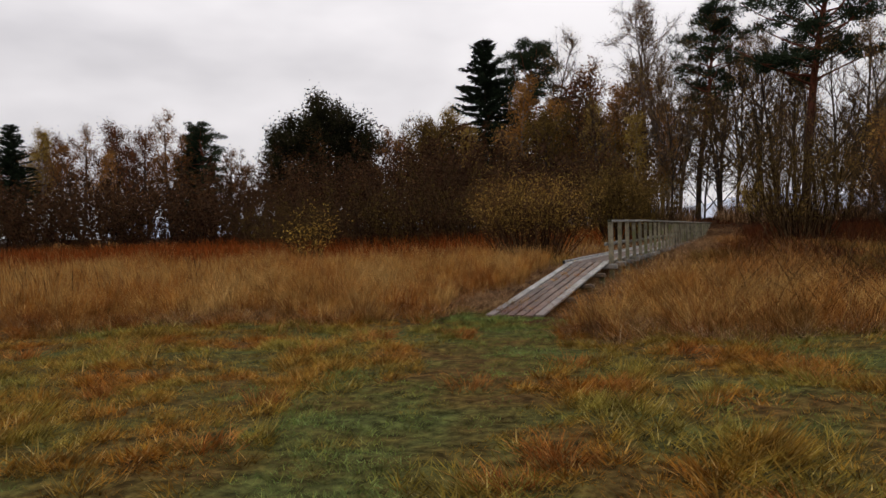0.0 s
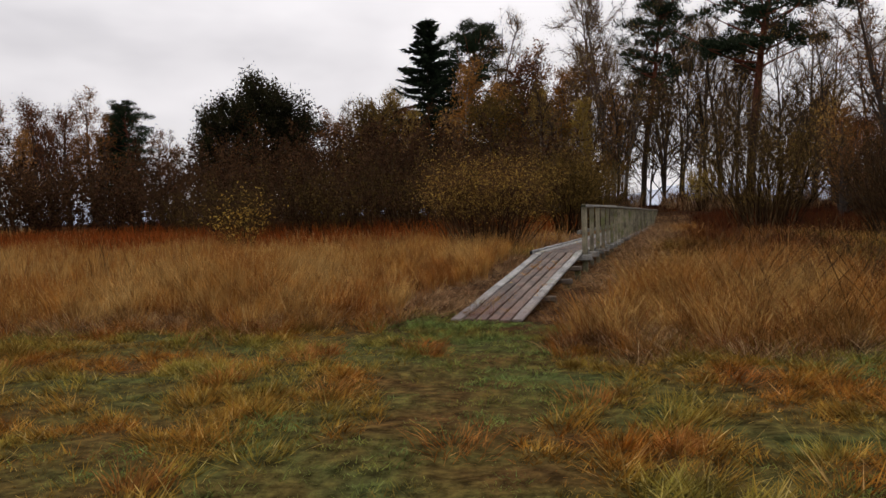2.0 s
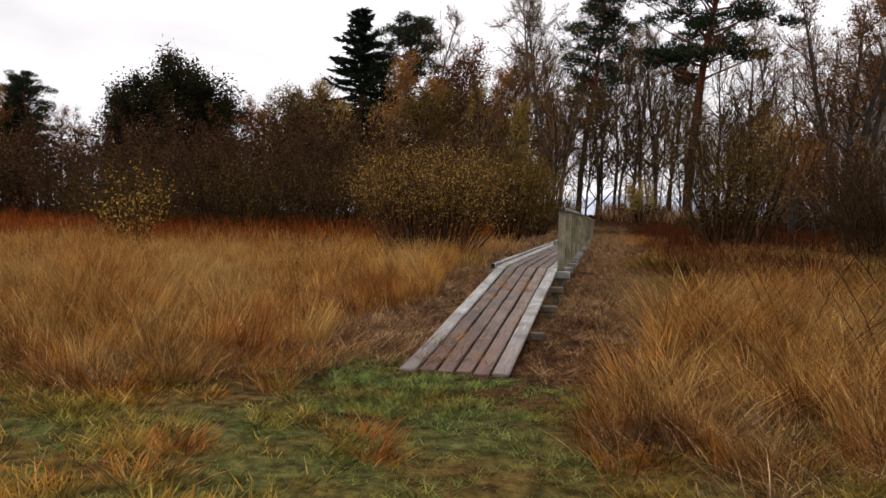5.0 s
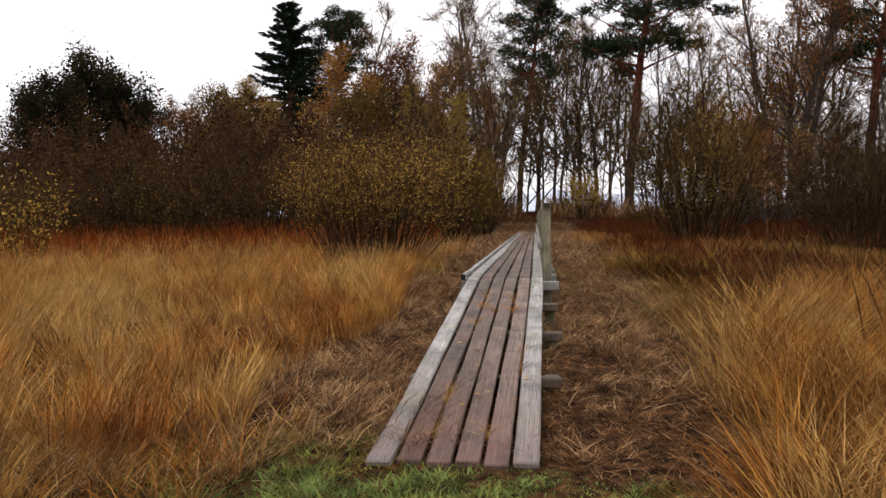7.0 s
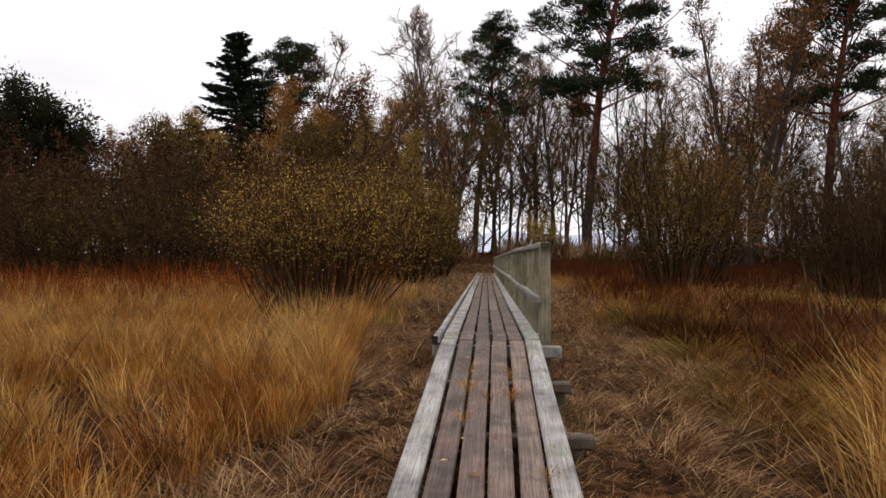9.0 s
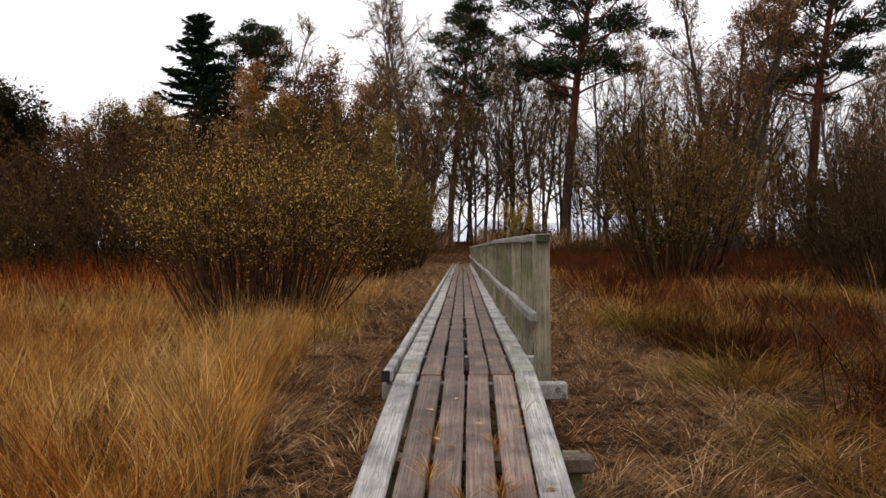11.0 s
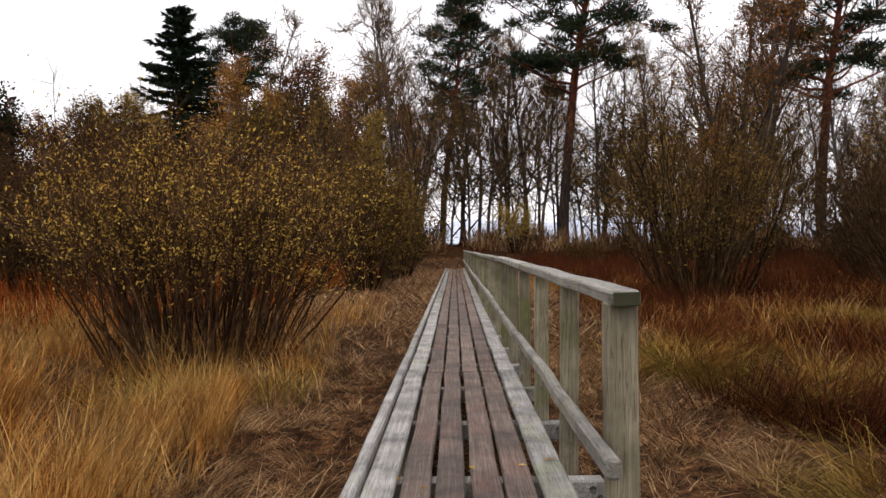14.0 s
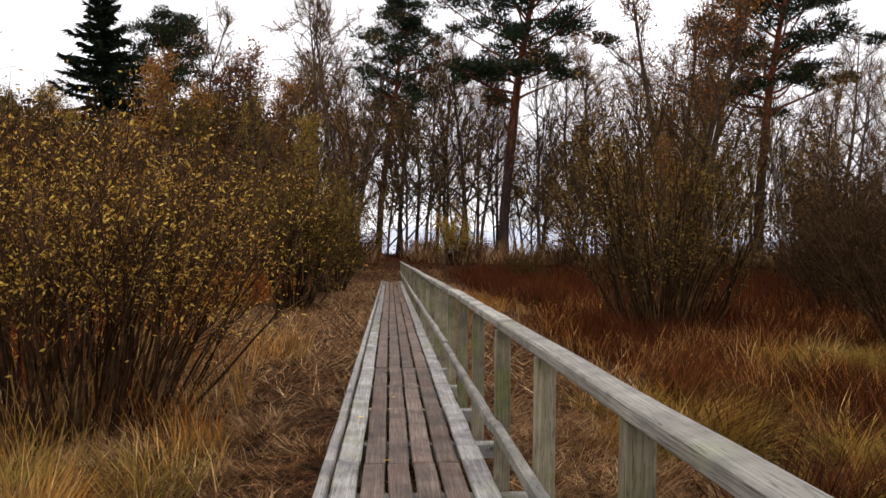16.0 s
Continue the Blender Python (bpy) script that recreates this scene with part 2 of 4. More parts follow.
POST = timber("post_timber", (0.31, 0.275, 0.19), (0.13, 0.11, 0.065), (0.10, 0.115, 0.03), 0.5, along=2)
RAIL = timber("rail_timber", (0.38, 0.365, 0.32), (0.19, 0.175, 0.145), (0.20, 0.22, 0.10), 0.3)
STEEL = plain("dark_bolt", (0.05, 0.045, 0.04), 0.6, 0.6)
PINE_BARK = bark("pine_bark", (0.055, 0.038, 0.032), (0.19, 0.058, 0.032), 5.0, 11.0)
GREY_BARK = bark("grey_bark", (0.05, 0.040, 0.034), (0.065, 0.048, 0.038), 2, 12)
BIRCH_BARK = bark("birch_bark", (0.26, 0.24, 0.22), (0.16, 0.12, 0.10), 6, 16)
TWIG = blades("bare_twigs", [(0, (0.045, 0.028, 0.018)), (1, (0.19, 0.12, 0.07))], [(0.4, (0.08, 0.048, 0.03)), (0.6, (0.17, 0.105, 0.06))], 0.3, 0.4, 0)
STEM = blades("willow_stems", [(0, (0.014, 0.008, 0.004)), (0.7, (0.065, 0.036, 0.015)), (1, (0.17, 0.11, 0.05))], [(0.4, (0.025, 0.014, 0.006)), (0.6, (0.06, 0.035, 0.016))], 0.5, 0.4, 0)
WILLOW_STEM = blades("red_brown_stems", [(0, (0.0198, 0.00924, 0.00528)), (0.6, (0.0858, 0.0409, 0.0198)), (1, (0.198, 0.125, 0.066))], [(0.4, (0.0396, 0.0198, 0.0106)), (0.6, (0.0924, 0.0495, 0.0238))], 0.6, 0.4, 0)
NEEDLE = blades("pine_needles", [(0, (0.012, 0.022, 0.012)), (1, (0.05, 0.068, 0.036))], [(0.4, (0.02, 0.034, 0.018)), (0.6, (0.042, 0.058, 0.030))], 0.4, 0.4, 0.1)
SPRUCE = blades("spruce_needles", [(0, (0.006, 0.013, 0.008)), (1, (0.026, 0.04, 0.020))], [(0.4, (0.012, 0.022, 0.012)), (0.6, (0.022, 0.034, 0.018))], 0.4, 0.4, 0.05)


def leaf_material(name, a, b, c, lit=0.5):
    mid = tuple((p + q) / 2 for p, q in zip(a, c))
    return blades(name, [(0, a), (0.55, b), (1, c)], [(0.35, a), (0.5, mid), (0.65, c)], 0.5, 0.35, lit)


WILLOW_LEAF = leaf_material("willow_leaves", (0.24, 0.10, 0.02), (0.52, 0.29, 0.045), (0.86, 0.64, 0.15))
OLIVE_WILLOW = leaf_material("olive_leaves", (0.06, 0.036, 0.012), (0.15, 0.092, 0.024), (0.32, 0.21, 0.05))
BROWN_LEAF = leaf_material("brown_leaves", (0.13, 0.05, 0.016), (0.27, 0.105, 0.028), (0.44, 0.20, 0.05))
RED_LEAF = leaf_material("red_brown_leaves", (0.06, 0.021, 0.011), (0.14, 0.048, 0.02), (0.26, 0.10, 0.036), 0.4)
GOLD_LEAF = leaf_material("gold_leaves", (0.28, 0.16, 0.03), (0.46, 0.30, 0.06), (0.60, 0.44, 0.11))
ORANGE_LEAF = leaf_material("orange_leaves", (0.28, 0.11, 0.025), (0.42, 0.19, 0.042), (0.54, 0.29, 0.075))
DUSKY_LEAF = leaf_material("dusky_leaves", (0.04, 0.023, 0.008), (0.10, 0.060, 0.016), (0.23, 0.15, 0.036), 0.3)
BUSH_LEAF = leaf_material("withered_leaves", (0.025, 0.011, 0.007), (0.06, 0.026, 0.013), (0.13, 0.065, 0.028), 0.2)
DARK_LEAF = leaf_material("dark_olive_leaves", (0.012, 0.014, 0.007), (0.026, 0.026, 0.011), (0.05, 0.044, 0.018))
GREY_TWIG_LEAF = leaf_material("dull_leaves", (0.24, 0.115, 0.03), (0.46, 0.25, 0.06), (0.70, 0.46, 0.13))


# ---- geometry helpers ----
class Geo:
    """Collects vertices and faces of three or four corners."""

    def __init__(self):
        self.v, self.f, self.n = [], [], 0

    def add(self, verts, faces):
        verts = np.asarray(verts, float)
        faces = np.asarray(faces, int)
        self.v.append(verts)
        self.f.append(faces + self.n)
        self.n += len(verts)

    def tube(self, pts, radii, sides=4):
        pts = np.asarray(pts, float)
        k = len(pts)
        way = np.gradient(pts, axis=0)
        way /= np.linalg.norm(way, axis=1, keepdims=True) + 1e-9
        ref = np.where(np.abs(way[:, 2:3]) > 0.9, np.array([[1.0, 0, 0]]), np.array([[0, 0, 1.0]]))
        a = np.cross(way, ref)
        a /= np.linalg.norm(a, axis=1, keepdims=True) + 1e-9
        b = np.cross(way, a)
        ang = np.arange(sides) * 2 * math.pi / sides
        ring = a[:, None, :] * np.cos(ang)[None, :, None] + b[:, None, :] * np.sin(ang)[None, :, None]
        v = (pts[:, None, :] + ring * np.asarray(radii, float)[:, None, None]).reshape(-1, 3)
        i = np.arange(k - 1)[:, None] * sides
        j = np.arange(sides)[None, :]
        q = np.stack([i + j, i + (j + 1) % sides, i + sides + (j + 1) % sides, i + sides + j], -1).reshape(-1, 4)
        self.add(v, q)

    def mesh(self, name, mat, smooth=False):
        me = bpy.data.meshes.new(name)
        v = np.concatenate(self.v)
        me.vertices.add(len(v))
        me.vertices.foreach_set("co", v.astype(np.float32).ravel())
        sizes = np.concatenate([np.full(len(f), f.shape[1]) for f in self.f])
        idx = np.concatenate([f.ravel() for f in self.f])
        me.loops.add(len(idx))
        me.loops.foreach_set("vertex_index", idx.astype(np.int32))
        me.polygons.add(len(sizes))
        me.polygons.foreach_set("loop_start", np.concatenate([[0], np.cumsum(sizes)[:-1]]).astype(np.int32))
        if smooth:
            me.polygons.foreach_set("use_smooth", np.ones(len(sizes), bool))
        me.materials.append(mat)
        me.update(calc_edges=True)
        return me


def part(name, data, parent, label=""):
    ob = new(name, data)
    ob.parent = parent
    return tagged(ob, label=label)


def bm_mesh(name, bm, mat):
    me = bpy.data.meshes.new(name)
    bm.to_mesh(me)
    bm.free()
    me.materials.append(mat)
    return me


def board(name, size, mat, bevel=0.006, warp=0.0, seed=0, cuts=0):
    """A sawn timber with eased edges; its length lies along its longest side, centred on the origin."""
    bm = bmesh.new()
    bmesh.ops.create_cube(bm, size=1.0)
    bmesh.ops.scale(bm, vec=size, verts=bm.verts)
    if cuts:
        axis = max(range(3), key=lambda k: size[k])
        edges = [e for e in bm.edges if abs((e.verts[0].co - e.verts[1].co)[axis]) > size[axis] * 0.9]
        bmesh.ops.subdivide_edges(bm, edges=edges, cuts=cuts, use_grid_fill=False)
    bmesh.ops.bevel(bm, geom=[e for e in bm.edges if len(e.link_faces) == 2 and e.calc_face_angle(0) > 1.0], offset=bevel, segments=1, affect="EDGES")
    if warp:
        for v in bm.verts:
            axis = max(range(3), key=lambda k: size[k])
            s = v.co[axis] * 1.1 + seed * 7.3
            v.co.z += warp * noise.noise((s, seed, 0))
            v.co.x += warp * noise.noise((s, seed, 9))
    return bm_mesh(name, bm, mat)


# ---- the ground ----
def step(a, b, v):
    k = np.clip((np.asarray(v, float) - a) / (b - a), 0, 1)
    return k * k * (3 - 2 * k)


def ground_z(x, y):
    x, y = np.asarray(x, float), np.asarray(y, float)
    near = 0.24 * step(13, 21, y) + 0.2 * step(21, 36, y)
    near = near * (0.25 + 0.75 * step(-16, -6, x))
    bank = 1.45 * step(58, 76, y + 0.35 * np.clip(-x - 20, 0, 60))
    shore = -1.7 * step(96, 108, y + 0.3 * np.clip(-x - 20, 0, 60))
    lumps = 0.035 * np.sin(x * 1.7 + 1.3 * np.sin(y * 0.9)) * np.cos(y * 1.5 + 0.7 * np.sin(x * 1.1)) + 0.02 * np.sin(3.9 * x + 2.2) * np.sin(4.3 * y)
    return near + bank + shore + lumps * (1 - 0.5 * step(30, 60, np.abs(y)))


def axis_steps(lo, hi, fine, far):
    inner = np.arange(lo, hi + fine, fine)
    grow = np.cumsum(fine * 1.28 ** np.arange(1, 40))
    grow = grow[grow < far]
    return np.concatenate([(lo - grow)[::-1], inner, inner[-1] + grow])


gx, gy = axis_steps(-22, 12, 0.4, 3000), axis_steps(-4, 40, 0.4, 3000)
X, Y = np.meshgrid(gx, gy)
g = Geo()
i, j = np.meshgrid(np.arange(len(gx) - 1), np.arange(len(gy) - 1))
c = (j * len(gx) + i).ravel()
g.add(np.stack([X, Y, ground_z(X, Y)], -1).reshape(-1, 3), np.stack([c, c + 1, c + 1 + len(gx), c + len(gx)], -1))
ground = tagged(new("ground", g.mesh("ground", SOIL, True)), "damp autumn meadow with short turf and brown litter", "ground", kind="structure")

WATER = plain("lake_water", (0.10, 0.12, 0.14), 0.12)
g = Geo()
g.add([(-900, 100, 0.95), (900, 100, 0.95), (900, 1500, 0.95), (-900, 1500, 0.95)], [(0, 1, 2, 3)])
tagged(new("water", g.mesh("water", WATER)), "pale grey lake behind the trees", "water", kind="structure")
# the pale blue-grey is distance haze put into the woods' base colour
HAZE_TINT = plain("far_woods", (0.46, 0.50, 0.58), 1.0, vary=0.08)
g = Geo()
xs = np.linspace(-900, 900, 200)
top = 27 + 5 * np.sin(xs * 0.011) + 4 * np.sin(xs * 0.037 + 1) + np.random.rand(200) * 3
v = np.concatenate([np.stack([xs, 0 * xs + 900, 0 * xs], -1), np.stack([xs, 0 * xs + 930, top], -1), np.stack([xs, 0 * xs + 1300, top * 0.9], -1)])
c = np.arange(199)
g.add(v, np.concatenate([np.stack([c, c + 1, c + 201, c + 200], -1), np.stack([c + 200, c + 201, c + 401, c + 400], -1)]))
tagged(new("backdrop", g.mesh("backdrop", HAZE_TINT)), "wooded shore across the lake, haze painted into its colour", "distant shore", kind="structure")


# ---- boardwalk ----
FOOT, TOP, FAR = Vector((-3.80, 13.62, 0.04)), Vector((-3.68, 19.72, 0.655)), Vector((-3.37, 70.0, 0.58))


def on_deck(y):
    """The middle of the deck's upper face at y."""
    a, b = (FOOT, TOP) if y < TOP.y else (TOP, FAR)
    return a.lerp(b, (y - a.y) / (b.y - a.y))


boardwalk = tagged(new("boardwalk"), "weathered plank boardwalk on bearers with a ramp", "boardwalk", kind="structure")
rng = random.Random(4)
WIDTHS = (0.152, 0.142, 0.142, 0.142, 0.142, 0.152)
GAP = (1.0 - sum(WIDTHS)) / 5
plank_cache = {}


def lay_plank(k, y0, y1, variant):
    wide, outer = WIDTHS[k], k in (0, 5)
    long = round(y1 - y0 - 0.006, 2)
    key = (outer, long, variant)
    if key not in plank_cache:
        plank_cache[key] = board("plank", (wide, long, 0.045), PALE_PLANK if outer else PLANK, 0.011 if outer else 0.008, 0.013, variant + 3 * outer, 5)
    off = -0.5 + sum(WIDTHS[:k]) + GAP * k + wide / 2
    a, b = on_deck(y0 + 0.001), on_deck(y1 - 0.001)
    mid = (a + b) / 2
    slope = math.degrees(math.atan2(b.z - a.z, b.y - a.y))
    ob = part("plank", plank_cache[key], boardwalk, "grey bleached edge plank" if outer else "")
    lift = 0.010 if outer else rng.uniform(-0.004, 0.003)
    ob.matrix_world = pose(mid.x + off + rng.uniform(-0.005, 0.005), mid.y, mid.z - 0.0225 + lift, slope, rng.uniform(-0.7, 0.7), -math.degrees(math.atan2(b.x - a.x, b.y - a.y)) + rng.uniform(-0.11, 0.11))


JOINTS = [TOP.y + 4.48 * k for k in range(12)]
for k in range(6):
    lay_plank(k, FOOT.y + (0.0, 0.05, 0.02, 0.04, 0.0, 0.03)[k], TOP.y + (0.05 if k in (0, 5) else 0), k % 3)
    for a, b in zip(JOINTS, JOINTS[1:]):
        lay_plank(k, a + (0.05 if k in (0, 5) else 0), b + (0.05 if k in (0, 5) else 0), rng.randrange(3))

bearer_mesh = board("bearer", (1.30, 0.10, 0.12), BEAM, 0.01)
short_bearer = board("bearer", (1.22, 0.12, 0.09), OLD_BEAM, 0.014)
bolt_mesh = Geo()
for s in (0, 1):
    bolt_mesh.tube([(0, 0, 0), (0, -0.012, 0)], [0.016, 0.014], 8)
bolt_mesh = bolt_mesh.mesh("bolt", STEEL)
POST_Y = [19.80 + 1.32 * k for k in range(38)]
stub_mesh = board("stump", (0.11, 0.11, 0.5), POST, 0.012)
for y in [15.5, 16.95, 18.3] + [y - 0.11 for y in POST_Y]:
    d = on_deck(y)
    ramp = y < TOP.y - 0.5
    ob = part("bearer", short_bearer if ramp else bearer_mesh, boardwalk)
    ob.location = (d.x + (0.06 + rng.uniform(-0.05, 0.05) if ramp else 0.055), y, d.z - (0.096 if ramp else 0.108))
    if not ramp and y < 40:
        for dx, dz in ((0.62, 0.015), (0.66, -0.03)):
            part("bolt", bolt_mesh, ob).location = (dx - 0.035, -0.05, dz)
    if y > 15 and y < 40:
        for dx in (-0.4, 0.58) if ramp else (-0.4,):
            s = part("stump", stub_mesh, boardwalk)
            s.location = (d.x + dx, y + 0.115, d.z - 0.05 - 0.27)

kerb_mesh = board("edge_rail", (0.066, 4.46, 0.085), PALE_PLANK, 0.012, 0.008, 2, 6)
for n_, y in enumerate(JOINTS[:-1]):
    a, b = on_deck(y + 0.001), on_deck(y + 4.48)
    ob = part("edge_rail", kerb_mesh, boardwalk)
    ob.matrix_world = pose((a.x + b.x) / 2 - 0.552, y - 0.12 + 2.24, (a.z + b.z) / 2 + 0.008, 0, 0, -0.35)

END_GRAIN = plain("dark_end_grain", (0.008, 0.007, 0.006), 0.95)
a = on_deck(JOINTS[0] + 0.001)
cap = part("end_grain", board("end_grain", (0.058, 0.006, 0.076), END_GRAIN, 0.002), boardwalk, "dark rotten end of the edge rail")
cap.location = (a.x - 0.552 - 0.012, JOINTS[0] - 0.113 - 0.006, a.z + 0.008)

WET_END = plain("wet_end_grain", (0.030, 0.032, 0.013), 0.95)

# ---- handrail along the boardwalk ----
handrail = tagged(new("handrail"), "weathered wooden handrail with posts beside the boardwalk", "handrail", kind="structure")
post_mesh = [board("post", (0.112, 0.10, 1.42) if s == 0 else (0.094, 0.075, 1.42), POST, 0.009, 0.006, s, 5) for s in range(4)]
for n_, y in enumerate(POST_Y):
    d = on_deck(y)
    ob = part("post", post_mesh[0 if n_ == 0 else 1 + n_ % 3], handrail)
    ob.matrix_world = pose(d.x + 0.546, y, d.z + 0.946 - 0.71, rng.uniform(-1.2, 1.2), rng.uniform(-0.9, 0.9), rng.uniform(-3, 3))
top_mesh = [board("top_rail", (0.102, 3.95, 0.056), RAIL, 0.008, 0.012, s, 8) for s in range(2)]
mid_mesh = [board("mid_rail", (0.054, 3.95, 0.074), RAIL, 0.012, 0.03, s + 5, 8) for s in range(2)]
for n_ in range(13):
    y0 = POST_Y[0] - 0.11 + 3.96 * n_
    d = on_deck(y0 + 1.98)
    ob = part("top_rail", top_mesh[n_ % 2], handrail)
    lie = pose(d.x + 0.546, y0 + 1.98, d.z + 0.986 + rng.uniform(-0.012, 0.012), rng.uniform(-0.25, 0.25), rng.uniform(-2, 2), -0.35)
    ob.matrix_world = lie
    if n_ == 0:
        end = part("end_grain", board("end_grain", (0.094, 0.006, 0.048), WET_END, 0.002), handrail, "dark mossy end of the top rail")
        tip = [v.co for v in top_mesh[0].vertices if v.co.y < -1.9]
        mid_tip = sum(tip, Vector()) / len(tip)
        end.matrix_world = lie @ Matrix.Translation((mid_tip.x, -1.981, mid_tip.z))
    ob = part("mid_rail", mid_mesh[n_ % 2], handrail)
    y0 -= 0.2
    ob.matrix_world = pose(d.x + 0.452, y0 + 1.98, d.z + 0.43 + rng.uniform(-0.02, 0.02), rng.uniform(-0.4, 0.4), 0, -0.35)


# ---- grasses ----
def tufts(rs, pts, height, width, lean, bend, tall_jitter=0.4, segs=2):
    """Blades that rise from pts: arrays of height, lean direction and width. Each tapers to a point and droops."""
    n = len(pts)
    h = height * (1 + tall_jitter * (rs.rand(n) * 2 - 1))
    az = rs.rand(n) * 2 * math.pi
    ln = lean[0] + lean[1] * rs.rand(n)
    if pts.shape[1] > 3:
        # blades of a tussock fan out from its middle and are combed the same way over a metre or two
        lay = 1.9 * np.sin(0.8 * pts[:, 0] + 0.6 * np.sin(0.9 * pts[:, 1])) + 1.6 * np.sin(0.7 * pts[:, 1] + 2)
        off = np.hypot(pts[:, 3], pts[:, 4])
        mean = off.mean() + 1e-6
        az = np.arctan2(pts[:, 4] + 0.45 * mean * np.sin(lay), pts[:, 3] + 0.45 * mean * np.cos(lay)) + rs.randn(n) * 0.75
        ln = ln * (0.45 + 0.6 * np.minimum(off / mean, 2.0))
        pts = pts[:, :3]
    face = rs.rand(n) * math.pi
    flat = np.stack([np.cos(face), np.sin(face), np.zeros(n)], -1)
    w = (width * (0.6 + 0.8 * rs.rand(n)))[:, None] if np.ndim(width) else np.full((n, 1), width) * (0.6 + 0.8 * rs.rand(n, 1))
    out = np.stack([np.cos(az), np.sin(az), np.zeros(n)], -1)
    rows, up = [], np.array([[0, 0, 1.0]])
    for s in range(segs + 1):
        q = s / segs
        reach = (np.sin(ln) * q + bend * q * q)[:, None] * h[:, None]
        rise = (np.cos(ln) * q - 0.35 * bend * q * q)[:, None] * h[:, None]
        p = pts + out * reach + up * rise
        if s < segs:
            rows += [p - flat * w * (1 - 0.45 * q) / 2, p + flat * w * (1 - 0.45 * q) / 2]
        else:
            rows.append(p)
    per = 2 * segs + 1
    v = np.stack(rows, 1).reshape(-1, 3)
    base = np.arange(n)[:, None] * per
    tri = []
    for s in range(segs - 1):
        a = 2 * s
        tri += [[a, a + 1, a + 3], [a, a + 3, a + 2]]
    tri.append([2 * segs - 2, 2 * segs - 1, 2 * segs])
    f = (base[:, None, :] + np.array(tri)[None]).reshape(-1, 3)
    return v, f


def scatter(rs, x0, x1, y0, y1, per_m2, keep, clump=0.0, clump_m2=6.0):
    """Points in a stretch of the plan; clump: the spread of the tussocks about which they gather."""
    area = (x1 - x0) * (y1 - y0)
    n = int(area * per_m2)
    if clump:
        k = max(1, int(area * clump_m2))
        cx, cy = rs.uniform(x0, x1, k), rs.uniform(y0, y1, k)
        who = rs.randint(0, k, n)
        x, y = cx[who] + rs.randn(n) * clump, cy[who] + rs.randn(n) * clump
    else:
        x, y = rs.uniform(x0, x1, n), rs.uniform(y0, y1, n)
    m = keep(x, y)
    if clump:
        dx, dy = (x - cx[who])[m], (y - cy[who])[m]
        x, y = x[m], y[m]
        return np.stack([x, y, ground_z(x, y) - 0.015, dx, dy], -1)
    x, y = x[m], y[m]
    return np.stack([x, y, ground_z(x, y) - 0.015], -1)


def tussocks(rs, middles, blades_each, spread):
    """Blades about each of the middles, with their offsets from it."""
    p = np.repeat(middles[:, :3], blades_each, 0)
    d = rs.randn(len(p), 2) * spread * np.repeat(0.6 + 0.8 * rs.rand(len(middles)), blades_each)[:, None]
    p[:, :2] += d
    return np.concatenate([p, d], 1)


def wobble(x, y):
    return 0.45 * np.sin(1.3 * x + 0.4) + 0.3 * np.sin(2.9 * x + y) + 0.25 * np.sin(0.6 * x - 2)


def tall_edge(x):
    """Where the tall grass begins, as y over x."""
    left = 13.9 + 0.30 * (x + 4.5)
    right = 12.3 + 0.10 * (x + 1)
    return np.where(x < -3.8, left, right)


def beside(x, y, wl, wr):
    """True off the strip of trodden ground along the boardwalk."""
    c = -3.75 + 0.006 * (y - 15)
    return (x < c - wl + 0.25 * np.sin(y * 1.1)) | (x > c + wr + 0.3 * np.sin(y * 0.9 + 1))


def in_tall(x, y):
    return (y > tall_edge(x) + wobble(x, y)) & beside(x, y, 1.5, 1.5)


rs = np.random.RandomState(7)


def stuff(name, chunks, mat, label, category):
    g_ = Geo()
    for v_, f_ in chunks:
        g_.add(v_, f_)
    return tagged(new(name, g_.mesh(name, mat)), label, category, kind="stuff")


near_l = scatter(rs, -12, -4.6, 10, 27, 720, lambda x, y: in_tall(x, y) & (y < 22.0 - 0.5 * (x + 5) + np.sin(3 * x)), 0.11, 5)
near_r = scatter(rs, -2.6, 5, 12, 21, 720, lambda x, y: in_tall(x, y) & (y < 18 + 2.0 * np.sin(x * 1.3 + 1)), 0.12, 6)
mid = scatter(rs, -30, -12, 6, 34, 150, in_tall, 0.2, 4)
mid2 = scatter(rs, -12, -4.6, 25, 32, 90, in_tall, 0.2, 2)
mid3 = scatter(rs, -1.5, 12, 26, 46, 40, in_tall, 0.22, 1.0)
far = scatter(rs, -60, -8, 30, 56, 34, lambda x, y: in_tall(x, y) & (x + y * 0.7 > -38), 0.35, 2)
dens = lambda p: 0.78 + 0.22 * np.sin(p[:, 0] * 0.9) * np.sin(p[:, 1] * 0.7) + 0.15 * np.sin(p[:, 0] * 4.3 + p[:, 1]) * np.sin(p[:, 1] * 3.7)
gold_r = rs.rand(len(near_r)) < 0.72
stuff("tall_grass", [
    tufts(rs, near_l, 0.76 * dens(near_l), 0.0068, (0.04, 0.36), 0.26, 0.5, 2),
    tufts(rs, near_r[gold_r], 0.80 * dens(near_r[gold_r]), 0.0068, (0.06, 0.46), 0.34, 0.5, 2),
    tufts(rs, mid, 0.85 * dens(mid), 0.016, (0.02, 0.3), 0.22, 0.4, 1),
    tufts(rs, mid2, 0.8 * dens(mid2), 0.011, (0.02, 0.3), 0.22, 0.4, 2),
    tufts(rs, mid3, 0.6 * dens(mid3), 0.011, (0.02, 0.4), 0.3, 0.4, 2),
    tufts(rs, far, 0.95 * dens(far), 0.035, (0.02, 0.25), 0.2, 0.4, 1)], STRAW, "tall golden dead grass in tussocks", "grass")

